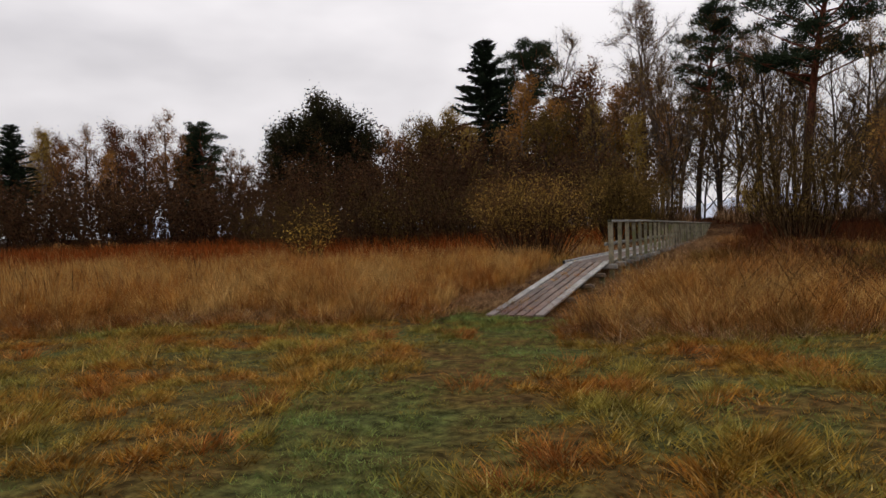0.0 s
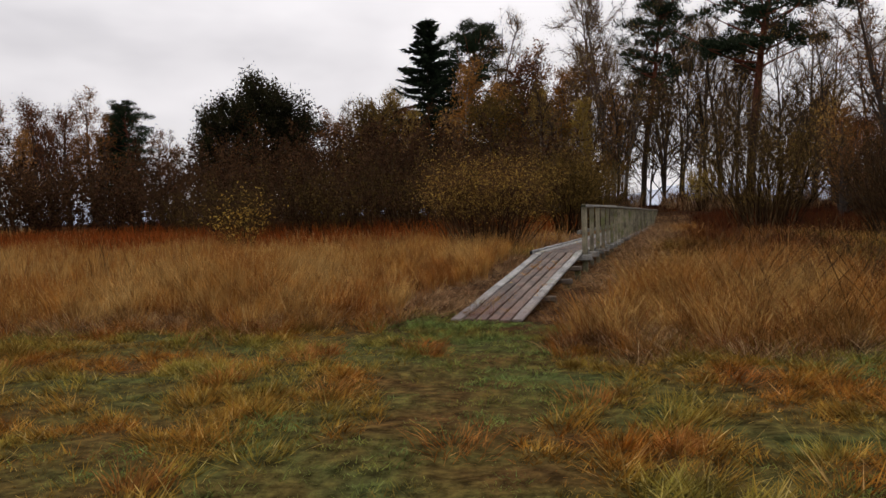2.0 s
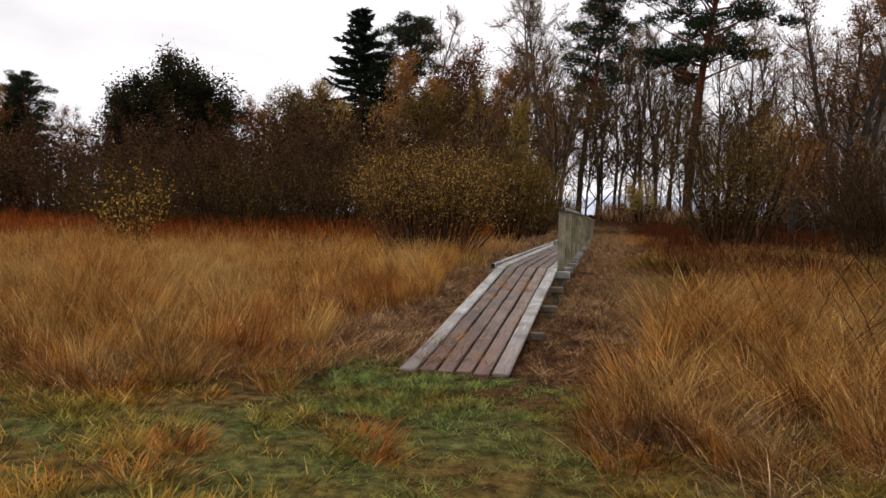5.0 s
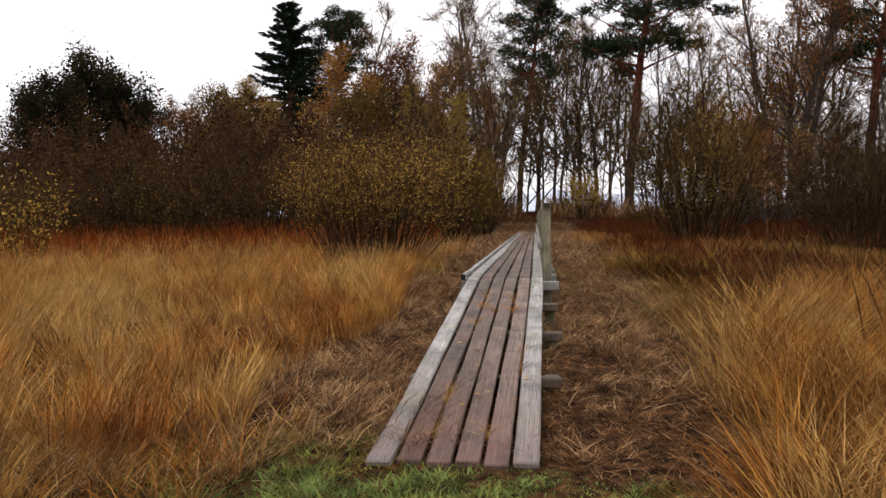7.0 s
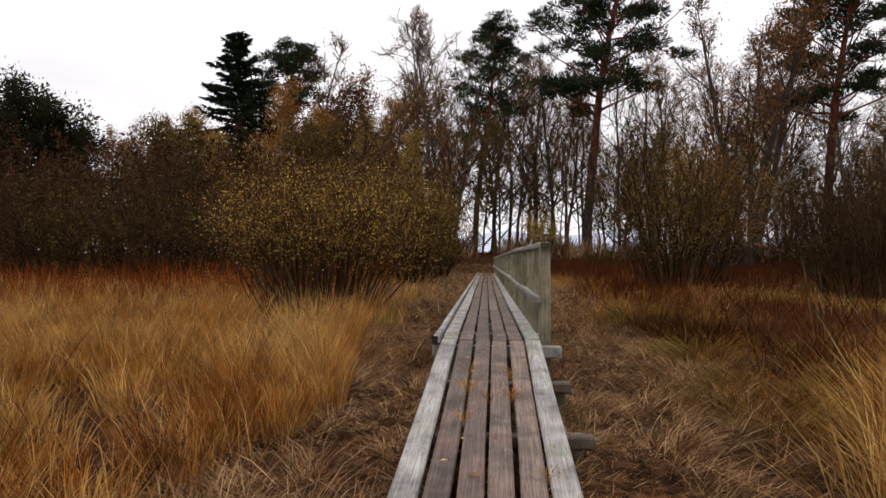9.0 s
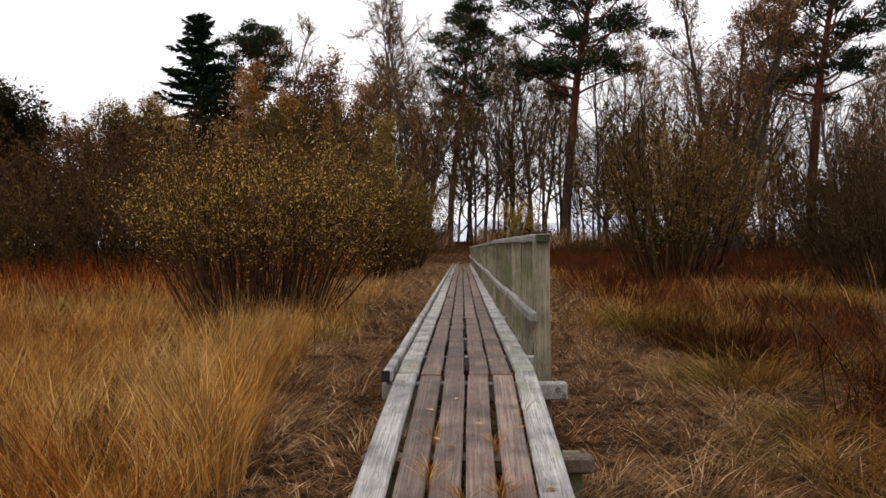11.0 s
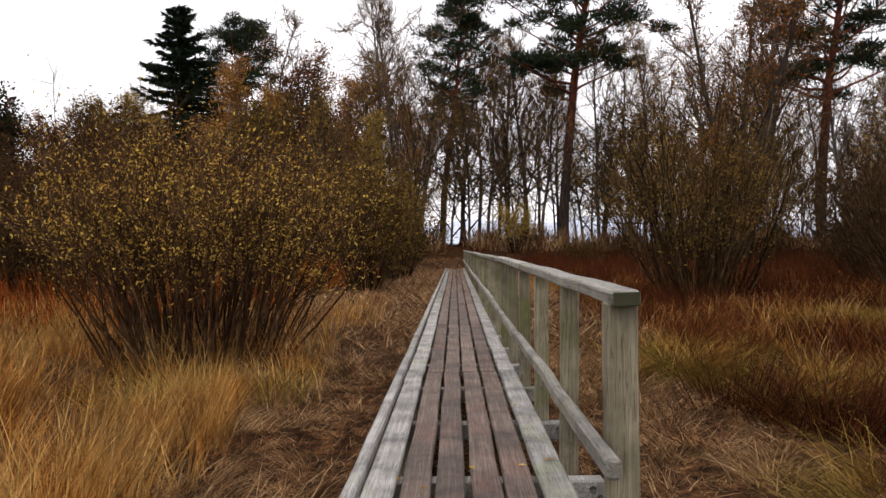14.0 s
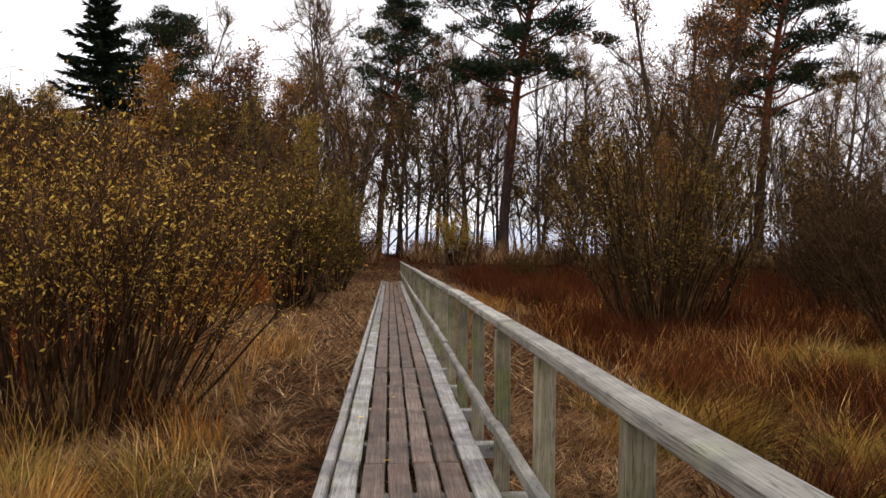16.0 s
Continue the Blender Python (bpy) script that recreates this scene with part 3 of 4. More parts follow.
on_path = lambda x, y: np.abs(x - (-1.9 - 0.155 * (y - 2) + 0.25 * np.sin(y * 0.8))) < 0.75 + 0.25 * np.sin(y * 2.1) + 0.25 * step(9, 12, y)
low_l = scatter(rs, -14, -4.6, 9.5, 17, 620, lambda x, y: (y > tall_edge(x) + wobble(x, y) - 1.3) & (y < tall_edge(x) + wobble(x, y) + 1.1) & beside(x, y, 1.25, 1.25) & ~(on_path(x, y) & (y < 13.8)), 0.14, 4)
low_r = scatter(rs, -2.7, 5, 11.2, 16, 620, lambda x, y: (y > tall_edge(x) + wobble(x, y) - 0.6) & (y < tall_edge(x) + wobble(x, y) + 1.5) & beside(x, y, 1.3, 1.3), 0.14, 4)
stuff("rusty_grass", [tufts(rs, near_r[~gold_r], 0.80 * dens(near_r[~gold_r]), 0.0068, (0.06, 0.46), 0.34, 0.5, 2), tufts(rs, low_l, 0.36 * dens(low_l), 0.0062, (0.15, 0.6), 0.35, 0.6, 2), tufts(rs, low_r, 0.46 * dens(low_r), 0.0062, (0.15, 0.6), 0.4, 0.6, 2)], RUSTY_STRAW, "rust-coloured knee-high grass before the tall grass", "grass")

# the short turf: green on the trodden path and in mossy patches, brown elsewhere
in_lawn = lambda x, y: ((y < tall_edge(x) + wobble(x, y) + 0.6) | (on_path(x, y) & (y < 13.75))) & (y > 2.5)
mossy = lambda x, y: (np.sin(1.1 * x + 0.8 * np.sin(1.9 * y)) + np.sin(1.7 * y + 1.2 * np.sin(0.8 * x) + 1) + 0.5 * np.sin(4.1 * x + 3 * y) > 1.55 - 0.75 * step(-5, -0.5, x)) & (y < 12.2 + 0.3 * np.sin(3 * x))
green = lambda x, y: on_path(x, y) | mossy(x, y)
lawn = scatter(rs, -10.5, 4.5, 4.4, 14.5, 1700, lambda x, y: in_lawn(x, y) & ~on_path(x, y) & ~(mossy(x, y) & (rs.rand(len(x)) < 0.75)), 0.12, 12)
wide_lawn = scatter(rs, -20, 9, 4.4, 14.5, 500, lambda x, y: in_lawn(x, y) & ((x < -10.5) | (x > 4.5)), 0.14, 8)
path = scatter(rs, -9, 4, 4.4, 14.2, 1900, lambda x, y: in_lawn(x, y) & green(x, y))
mounds = lambda p: np.clip(0.75 + 0.55 * np.sin(7.3 * p[:, 0] + 2 * np.sin(3.1 * p[:, 1])) * np.sin(6.1 * p[:, 1] + 1.5 * np.sin(2.7 * p[:, 0])) + 0.3 * np.sin(2.1 * p[:, 0] + 1.3 * p[:, 1]), 0.3, 1.7)
stuff("short_grass", [tufts(rs, lawn, 0.125 * mounds(lawn), 0.012, (0.2, 0.8), 0.4, 0.65, 1), tufts(rs, wide_lawn, 0.10, 0.016, (0.2, 0.8), 0.4, 0.6, 1)], TURF, "short brown and green meadow grass", "grass")
foot_green = scatter(rs, -5.3, -2.2, 12.2, 13.8, 2600, lambda x, y: (y < 13.62 + 0.12 * np.sin(7 * x)) & (np.abs(x + 3.7) < 1.3 + 0.3 * np.sin(4 * y)))
stuff("path_grass", [tufts(rs, foot_green, 0.085 * mounds(foot_green), 0.009, (0.2, 0.8), 0.4, 0.5, 2), tufts(rs, path, 0.06 * mounds(path), 0.010, (0.3, 0.9), 0.4, 0.5, 1)], PATH_TURF, "short green grass of the trodden path", "grass")
rusty = scatter(rs, -14, 7, 3, 14, 1.0, in_lawn)
rusty = tussocks(rs, rusty[rs.rand(len(rusty)) < 0.3], 170, 0.11)
fringe = scatter(rs, -16, 7, 9, 15, 700, lambda x, y: (np.abs(y - tall_edge(x) - wobble(x, y)) < 0.9) & ~(on_path(x, y) & (y < 13.8)), 0.2, 5)
stuff("tussock_grass", [tufts(rs, rusty, 0.17, 0.0065, (0.2, 0.6), 0.45, 0.55, 2)], TUSSOCK, "rusty tussocks of dead grass in the turf", "grass")
side_l = scatter(rs, -6.6, -4.3, 13.6, 27, 420, lambda x, y: np.abs(x + 5.6 + 0.25 * np.sin(y * 1.1)) < 0.75, 0.15, 4)
side_r = scatter(rs, -3.0, -0.6, 13.2, 27, 420, lambda x, y: np.abs(x + 1.75 - 0.3 * np.sin(y * 0.9 + 1)) < 0.7, 0.15, 4)
stuff("fringe_grass", [tufts(rs, fringe, 0.26, 0.006, (0.3, 0.9), 0.4, 0.6, 2), tufts(rs, side_l, 0.28, 0.007, (0.4, 0.8), 0.45, 0.6, 2),
                       tufts(rs, side_r, 0.25, 0.007, (0.4, 0.8), 0.45, 0.6, 2)],
      LITTER, "matted brown grass at the edge of the tall grass", "grass")
trodden = lambda x, y: (~beside(x, y, 1.9, 1.9) | ((y > 18) & (x > -3.8) & (x < -1.2)) | ((y > 20) & (x < -3.8))) & ((y > 13.9) | ~on_path(x, y))
strip = scatter(rs, -9.5, 1.5, 13.2, 29, 650, trodden, 0.16, 3.5)
chaff = scatter(rs, -7.5, 0.5, 13.2, 27, 1900, trodden)
strip2 = scatter(rs, -9, 0.5, 28, 66, 110, lambda x, y: ~beside(x, y, 2.2, 3.0) | ((x < -3.8) & (y < 40)))
stuff("trampled_grass", [tufts(rs, strip, 0.19, 0.0075, (0.8, 0.7), 0.3, 0.6, 2), tufts(rs, chaff, 0.10, 0.0075, (0.8, 0.8), 0.2, 0.7, 1), tufts(rs, strip2, 0.4, 0.025, (0.7, 0.7), 0.2, 0.5, 1)],
      LITTER, "flattened brown dead grass beside the boardwalk", "grass")
heath = [scatter(rs, -46, -8, 29, 60, 40, lambda x, y: beside(x, y, 2.5, 3), 0.3, 1.2),
         scatter(rs, 0, 26, 34, 66, 44, lambda x, y: beside(x, y, 2.5, 2.6), 0.3, 1.0),
         scatter(rs, -1.2, 14, 17.0, 36, 330, lambda x, y: (np.sin(x * 0.9 + 1) + np.sin(y * 0.8) > -0.15) & (x + 0.25 * y > 3.2), 0.22, 1.4)]
stuff("red_heath", [tufts(rs, heath[0], 1.12, 0.035, (0.05, 0.45), 0.1, 0.35, 1)], RED_HEATH, "rust-red bog myrtle at the edge of the reeds", "undergrowth")
stuff("heath", [tufts(rs, heath[1], 0.75, 0.035, (0.05, 0.5), 0.1, 0.4, 1),
                tufts(rs, heath[2], 0.55, 0.010, (0.15, 0.7), 0.15, 0.45, 1)], RUST, "low rust-red bog shrubs", "undergrowth")
hummock = scatter(rs, -2.1, 6, 16.2, 31, 1.1, lambda x, y: beside(x, y, 1.5, 1.75) & (np.sin(x * 1.3 + 2) + np.sin(y * 0.8 + x) > -0.5))
sedge = tussocks(rs, hummock, 300, 0.2)
sedge2 = tussocks(rs, scatter(rs, -8.5, -5.2, 23.0, 25.4, 0.9, lambda x, y: x < 0), 170, 0.16)
stuff("sedge", [tufts(rs, sedge, 0.56 * dens(sedge), 0.007, (0.25, 0.6), 0.6, 0.45, 3), tufts(rs, sedge2, 0.5, 0.008, (0.1, 0.6), 0.4, 0.4, 3)],
      SEDGE, "yellow-green sedge tussocks", "grass")
stalk = [scatter(rs, -0.6, 6, 13, 24, 9, in_tall), scatter(rs, -14, -5.2, 13.5, 24, 3, in_tall), scatter(rs, -30, -12, 10, 32, 1.2, in_tall)]
stuff("dead_stalks", [tufts(rs, stalk[0], 1.35, 0.011, (0.2, 0.6), 0.3, 0.3, 4), tufts(rs, stalk[1], 0.85, 0.006, (0.05, 0.4), 0.3, 0.35, 4),
                      tufts(rs, stalk[2], 1.15, 0.014, (0.05, 0.3), 0.1, 0.3, 2)], STEM, "dark dead stalks standing in the grass", "grass")
gap_x = np.array([-0.5 + sum(WIDTHS[:k]) + GAP * (k - 0.5) for k in (2, 3, 4, 5)])
tuft_y = rs.uniform(14.0, 19.0, 16)
tuft_x = np.array([on_deck(y).x for y in tuft_y]) + gap_x[rs.randint(0, 4, 16)]
gap_tuft = np.repeat(np.stack([tuft_x, tuft_y, np.array([on_deck(y).z for y in tuft_y]) - 0.05], -1), 26, 0)
gap_tuft[:, 0] += rs.randn(len(gap_tuft)) * 0.006
gap_tuft[:, 1] += rs.randn(len(gap_tuft)) * 0.05
stuff("gap_grass", [tufts(rs, gap_tuft, 0.13, 0.006, (0.1, 0.6), 0.4, 0.5, 2)], STRAW, "dry grass growing through the plank gaps", "grass")
scrub = scatter(rs, -14, 40, 69, 79, 13, lambda x, y: beside(x, y, 0.9, 0.9), 0.35, 0.9)
stuff("bank_scrub", [tufts(rs, scrub, 1.25, 0.045, (0.05, 0.5), 0.15, 0.55, 2)], LITTER, "brown bracken and scrub on the wooded bank", "undergrowth")
floor_litter = scatter(rs, -80, 45, 60, 98, 10, lambda x, y: y > 66 - 0.3 * np.clip(-x - 20, 0, 60), 0.3, 1)
stuff("forest_litter", [tufts(rs, floor_litter, 0.35, 0.07, (0.4, 0.9), 0.2, 0.5, 1)], RUST, "brown leaf litter and dead stalks on the forest floor", "undergrowth")


# ---- trees and shrubs ----
def unit(v):
    return v / (np.linalg.norm(v) + 1e-9)


def wander(rnd, start, way, length, segs, bend, lift):
    """A crooked line: lift pulls it up (or down) on the way."""
    pts, d = [np.array(start, float)], unit(np.array(way, float))
    for _ in range(segs):
        d = unit(d + rnd.randn(3) * bend + np.array([0, 0, lift]))
        pts.append(pts[-1] + d * length / segs)
    return np.array(pts)


def slivers(g_, rnd, base, way, length, width):
    """Many thin twigs, needles or leaves: base and way are arrays."""
    n = len(base)
    way = way / (np.linalg.norm(way, axis=1, keepdims=True) + 1e-9)
    side = np.cross(way, rnd.randn(n, 3))
    side /= np.linalg.norm(side, axis=1, keepdims=True) + 1e-9
    L = np.asarray(length).reshape(-1, 1) if np.ndim(length) else np.full((n, 1), length)
    L = L * (0.6 + 0.8 * rnd.rand(n, 1))
    v = np.stack([base - side * width / 2, base + side * width / 2, base + way * L], 1).reshape(-1, 3)
    g_.add(v, np.arange(3 * n).reshape(-1, 3))


def leaves(g_, rnd, base, size, slim=0.5):
    """Leaves as folded kites at their places."""
    n = len(base)
    way = rnd.randn(n, 3)
    way /= np.linalg.norm(way, axis=1, keepdims=True)
    side = np.cross(way, rnd.randn(n, 3))
    side /= np.linalg.norm(side, axis=1, keepdims=True) + 1e-9
    s = size * (0.6 + 0.8 * rnd.rand(n, 1))
    v = np.stack([base, base + way * s * 0.45 + side * s * slim / 2, base + way * s, base + way * s * 0.45 - side * s * slim / 2], 1).reshape(-1, 3)
    g_.add(v, np.arange(4 * n).reshape(-1, 4))


def along(rnd, pts, n, lo=0.0):
    q = lo + (1 - lo) * rnd.rand(n)
    k = q * (len(pts) - 1)
    a = np.minimum(k.astype(int), len(pts) - 2)
    fr = (k - a)[:, None]
    return pts[a] * (1 - fr) + pts[a + 1] * fr, pts[a + 1] - pts[a]


def broadleaf(seed, height, radius, first, limbs, rise, twigs, leaf_n, leaf_size, leaf_mat, bark_mat, name, label, droop=0.0, forks=1, limb_len=0.36, twig_w=0.026, puff=0.38, dome=False):
    """A deciduous tree: trunk, limbs and boughs, a haze of twigs, and what leaves are left."""
    rnd = np.random.RandomState(seed)
    root = tagged(new(name), label, "tree")
    wood, tw, lv = Geo(), Geo(), Geo()
    trunks = []
    for fk in range(forks):
        lean = np.array([rnd.randn() * 0.05, rnd.randn() * 0.05, 1]) if forks == 1 else np.array([math.cos(fk * 2.4) * 0.22, math.sin(fk * 2.4) * 0.22, 1])
        t_ = wander(rnd, (0, 0, -0.3), lean, height * (0.97 - 0.05 * fk), 12, 0.05, 0.05)
        wood.tube(t_, radius * (1 - 0.9 * np.linspace(0, 1, 13) ** 1.4) * np.concatenate([[1.35], np.ones(12)]), 7)
        trunks.append(t_)
    for t_ in trunks:
        for q in range(limbs // forks):
            hq = first + (0.97 - first) * (q + rnd.rand()) / (limbs // forks)
            k = hq * 12
            a = min(int(k), 11)
            p = t_[a] + (t_[a + 1] - t_[a]) * (k - a)
            az = q * 2.4 + rnd.rand()
            reach = 0.3 + 0.8 * math.sqrt(max(0.0, 1 - (2 * hq - 0.9) ** 2)) if dome else 1.15 - hq
            L = height * limb_len * reach * (0.7 + 0.6 * rnd.rand())
            way = np.array([math.cos(az), math.sin(az), rise + 0.5 * rnd.rand()])
            limb = wander(rnd, p, way, L, 5, 0.16, 0.10 - droop)
            r0 = radius * 0.42 * (1.1 - hq) + 0.012
            wood.tube(limb, np.linspace(r0 * 1.2, 0.016, 6), 4)
            kids = [limb]
            for _ in range(5):
                b_, d_ = along(rnd, limb, 1, 0.25)
                bough = wander(rnd, b_[0], unit(d_[0]) + rnd.randn(3) * 0.6, L * (0.3 + 0.3 * rnd.rand()), 3, 0.2, 0.06 - 1.5 * droop)
                wood.tube(bough, np.linspace(max(0.028, r0 * 0.45), 0.012, 4), 3)
                kids.append(bough)
            for kid in kids:
                b_, d_ = along(rnd, kid, twigs, 0.15)
                d_ = d_ / (np.linalg.norm(d_, axis=1, keepdims=True) + 1e-9) + rnd.randn(twigs, 3) * 0.55 + np.array([[0, 0, 0.15 - 3 * droop]])
                slivers(tw, rnd, b_, d_, 1.0, twig_w)
                if leaf_n:
                    tip, _ = along(rnd, kid, leaf_n, 0.2)
                    leaves(lv, rnd, tip + rnd.randn(leaf_n, 3) * puff, leaf_size, 0.6)
    part("trunk", wood.mesh("trunk", bark_mat, True), root)
    part("spray", tw.mesh("spray", TWIG), root, "thin dark twigs")
    if leaf_n:
        part("crown", lv.mesh("crown", leaf_mat), root, "remaining autumn leaves")
    return root


def pine(seed, height, radius, bare, spread, clumps, name, label, needles=135):
    """A Scots pine: a tall bare trunk and a broken, layered crown of needle clumps."""
    rnd = np.random.RandomState(seed)
    root = tagged(new(name), label, "tree")
    wood, nd = Geo(), Geo()
    t_ = wander(rnd, (0, 0, -0.3), (0.02, 0.02, 1), height, 14, 0.035, 0.06)
    wood.tube(t_, radius * (1 - 0.8 * np.linspace(0, 1, 15) ** 1.7) * np.concatenate([[1.3], np.ones(14)]), 9)
    for q in range(clumps):
        hq = bare + (0.99 - bare) * ((q + rnd.rand()) / clumps) ** 0.9
        k = hq * 14
        a = min(int(k), 13)
        p = t_[a] + (t_[a + 1] - t_[a]) * (k - a)
        az = q * 2.39 + rnd.rand() * 0.9
        u = (hq - bare) / (1 - bare)
        L = spread * (0.45 + 0.75 * math.sin(math.pi * min(1, 0.25 + 0.75 * u))) * (0.55 + 0.6 * rnd.rand())
        limb = wander(rnd, p, (math.cos(az), math.sin(az), 0.15 + 0.5 * u), L, 5, 0.13, 0.04)
        wood.tube(limb, np.linspace(0.05 + 0.06 * (1 - u), 0.02, 6), 5)
        for e in range(4):
            c_, _ = along(rnd, limb, 1, 0.35)
            c_ = c_[0] + rnd.randn(3) * (0.45, 0.45, 0.15) + np.array([0, 0, 0.2])
            m_ = needles
            ball = rnd.randn(m_, 3)
            ball /= np.linalg.norm(ball, axis=1, keepdims=True)
            r_ = rnd.rand(m_, 1) ** 0.5
            at = c_ + ball * r_ * np.array([[0.85, 0.85, 0.36]]) * (0.7 + 0.5 * rnd.rand())
            slivers(nd, rnd, at, ball + np.array([[0, 0, 0.5]]), 0.32, 0.085)
    for q in range(9):
        hq = 0.2 + (bare - 0.2) * rnd.rand()
        p = t_[int(hq * 14)]
        az = rnd.rand() * 6.28
        wood.tube(wander(rnd, p, (math.cos(az), math.sin(az), -0.1), 0.6 + 1.6 * rnd.rand(), 3, 0.15, 0.0), [0.035, 0.028, 0.02, 0.008], 3)
    part("trunk", wood.mesh("trunk", PINE_BARK, True), root, "reddish bark, grey at the base")
    part("crown", nd.mesh("crown", NEEDLE), root, "dark green needle clumps")
    return root


def spruce(seed, height, spread, name, label):
    rnd = np.random.RandomState(seed)
    root = tagged(new(name), label, "tree")
    wood, nd = Geo(), Geo()
    wood.tube(wander(rnd, (0, 0, -0.3), (0, 0, 1), height + 0.3, 8, 0.01, 0.05), np.linspace(0.26, 0.02, 9), 7)
    z = height * 0.08
    while z < height * 0.985:
        q = 1 - z / height
        for e in range(7 if q > 0.25 else 5):
            az = rnd.rand() * 6.28
            L = spread * (q ** 0.62) * (0.55 + 0.6 * rnd.rand()) + 0.12
            limb = wander(rnd, (0, 0, z + rnd.randn() * 0.08), (math.cos(az), math.sin(az), 0.25 - 0.55 * q), L, 4, 0.07, 0.03)
            wood.tube(limb, np.linspace(0.03, 0.008, 5), 3)
            n_ = int(16 + 34 * L)
            b_, d_ = along(rnd, limb, n_, 0.05)
            d_ = d_ / (np.linalg.norm(d_, axis=1, keepdims=True) + 1e-9) * 0.6 + rnd.randn(n_, 3) * (0.6, 0.6, 0.25) + np.array([[0, 0, -0.35]])
            slivers(nd, rnd, b_, d_, 0.5, 0.17)
        z += 0.26 + 0.28 * q
    part("trunk", wood.mesh("trunk", GREY_BARK, True), root)
    part("crown", nd.mesh("crown", SPRUCE), root, "dark drooping spruce boughs")
    return root


def shrub(seed, height, spread, stems, twigs, leaf_n, leaf_size, leaf_mat, name, label, thick=0.02, twig_w=0.007, base=0.3, slim=0.4, leaf_from=0.42, branch_from=0.22, sides=3, fan=1.05, stem_mat=STEM):
    """A many-stemmed bush that opens like a fan from its base."""
    rnd = np.random.RandomState(seed)
    root = tagged(new(name), label, "shrub")
    wood, lv = Geo(), Geo()
    for q in range(stems):
        az = rnd.rand() * 6.28
        tilt = (rnd.rand() ** 0.7) * spread / height * fan
        start = np.array([math.cos(az), math.sin(az), 0]) * base * spread * (0.3 + 0.7 * rnd.rand()) ** 0.5 * min(1.0, tilt * height / spread + 0.3) + np.array([0, 0, -0.1])
        L = height * (0.78 + 0.28 * rnd.rand()) * (1 - 0.12 * tilt)
        rings = 4 + sides if sides > 3 else 5
        stem = wander(rnd, start, (math.cos(az) * tilt, math.sin(az) * tilt, 1), L, rings, 0.085, 0.04)
        wood.tube(stem, np.linspace(thick * (0.6 + 0.7 * rnd.rand()), 0.004, rings + 1), sides)
        kids = [stem]
        for _ in range(4):
            b_, d_ = along(rnd, stem, 1, branch_from)
            br = wander(rnd, b_[0], unit(d_[0]) + rnd.randn(3) * 0.38, L * (0.25 + 0.25 * rnd.rand()), 4, 0.1, 0.08)
            wood.tube(br, np.linspace(thick * 0.4, 0.003, 5), 3)
            kids.append(br)
        for kid in kids:
            b_, d_ = along(rnd, kid, twigs, 0.2)
            d_ = d_ / (np.linalg.norm(d_, axis=1, keepdims=True) + 1e-9) + rnd.randn(twigs, 3) * 0.4
            slivers(wood, rnd, b_, d_, 0.42, twig_w)
            if leaf_n:
                tip, _ = along(rnd, kid, leaf_n, leaf_from)
                leaves(lv, rnd, tip + rnd.randn(leaf_n, 3) * 0.11, leaf_size, slim)
    part("brushwood", wood.mesh("brushwood", stem_mat), root, "thin dark upright stems")
    if leaf_n:
        part("foliage", lv.mesh("foliage", leaf_mat), root, "sparse autumn leaves")
    return root


def place(root, x, y, size=1.0, turn=0.0, sink=0.05):
    root.matrix_world = pose(x, y, float(ground_z(x, y)) - sink, 0, 0, turn) @ Matrix.Scale(size, 4)


placed = set()


def stand(kinds, spots, group, seed):
    """Sets copies of the kinds at their spots (x, y, height); the first use of each kind moves the model itself."""
    rnd = random.Random(seed)
    for k, (x, y, h) in enumerate(spots):
        model, own = kinds[k % len(kinds)]
        size = h / own
        m = pose(x, y, float(ground_z(x, y)) - 0.1, 0, 0, rnd.uniform(0, 360)) @ Matrix.Scale(size, 4)
        if model.name in placed:
            ob = copy_thing(model, m)
            ob.matrix_basis = m
        else:
            placed.add(model.name)
            later.append((model, m))
            ob = model
        tagged(ob, group=group)
    for model, m in later:
        model.matrix_basis = m
    later.clear()


later = []
oaks = [(broadleaf(11, 14, 0.27, 0.14, 24, 0.5, 11, 38, 0.18, BROWN_LEAF, GREY_BARK, "oak_tree", "oak with thinning brown leaves at the forest edge", forks=2, limb_len=0.42), 14),
        (broadleaf(12, 14, 0.26, 0.14, 24, 0.6, 12, 38, 0.18, RED_LEAF, GREY_BARK, "oak_tree", "broad tree with red-brown withered leaves", limb_len=0.42), 14)]
stand(oaks, [(-63.5, 62.0, 11.5), (-59.5, 63.2, 12.2), (-56.9, 68.2, 13), (-61.5, 69.5, 12.3), (-35.3, 78.4, 11), (-15.9, 79.4, 15.7), (-13.8, 81.9, 16.4),
             (29.8, 62.4, 15.4), (-53, 64, 10), (-70, 66, 12), (-28, 79, 11), (-74, 60, 12), (7.2, 50, 6.3), (9.4, 54, 6.5)], "trees of the forest edge", 1)
place(broadleaf(14, 20, 0.24, 0.26, 44, 1.3, 16, 24, 0.16, BROWN_LEAF, GREY_BARK, "forked_oak", "many-stemmed oak with sparse brown leaves high up", forks=4, limb_len=0.30), 13.9, 64.5)
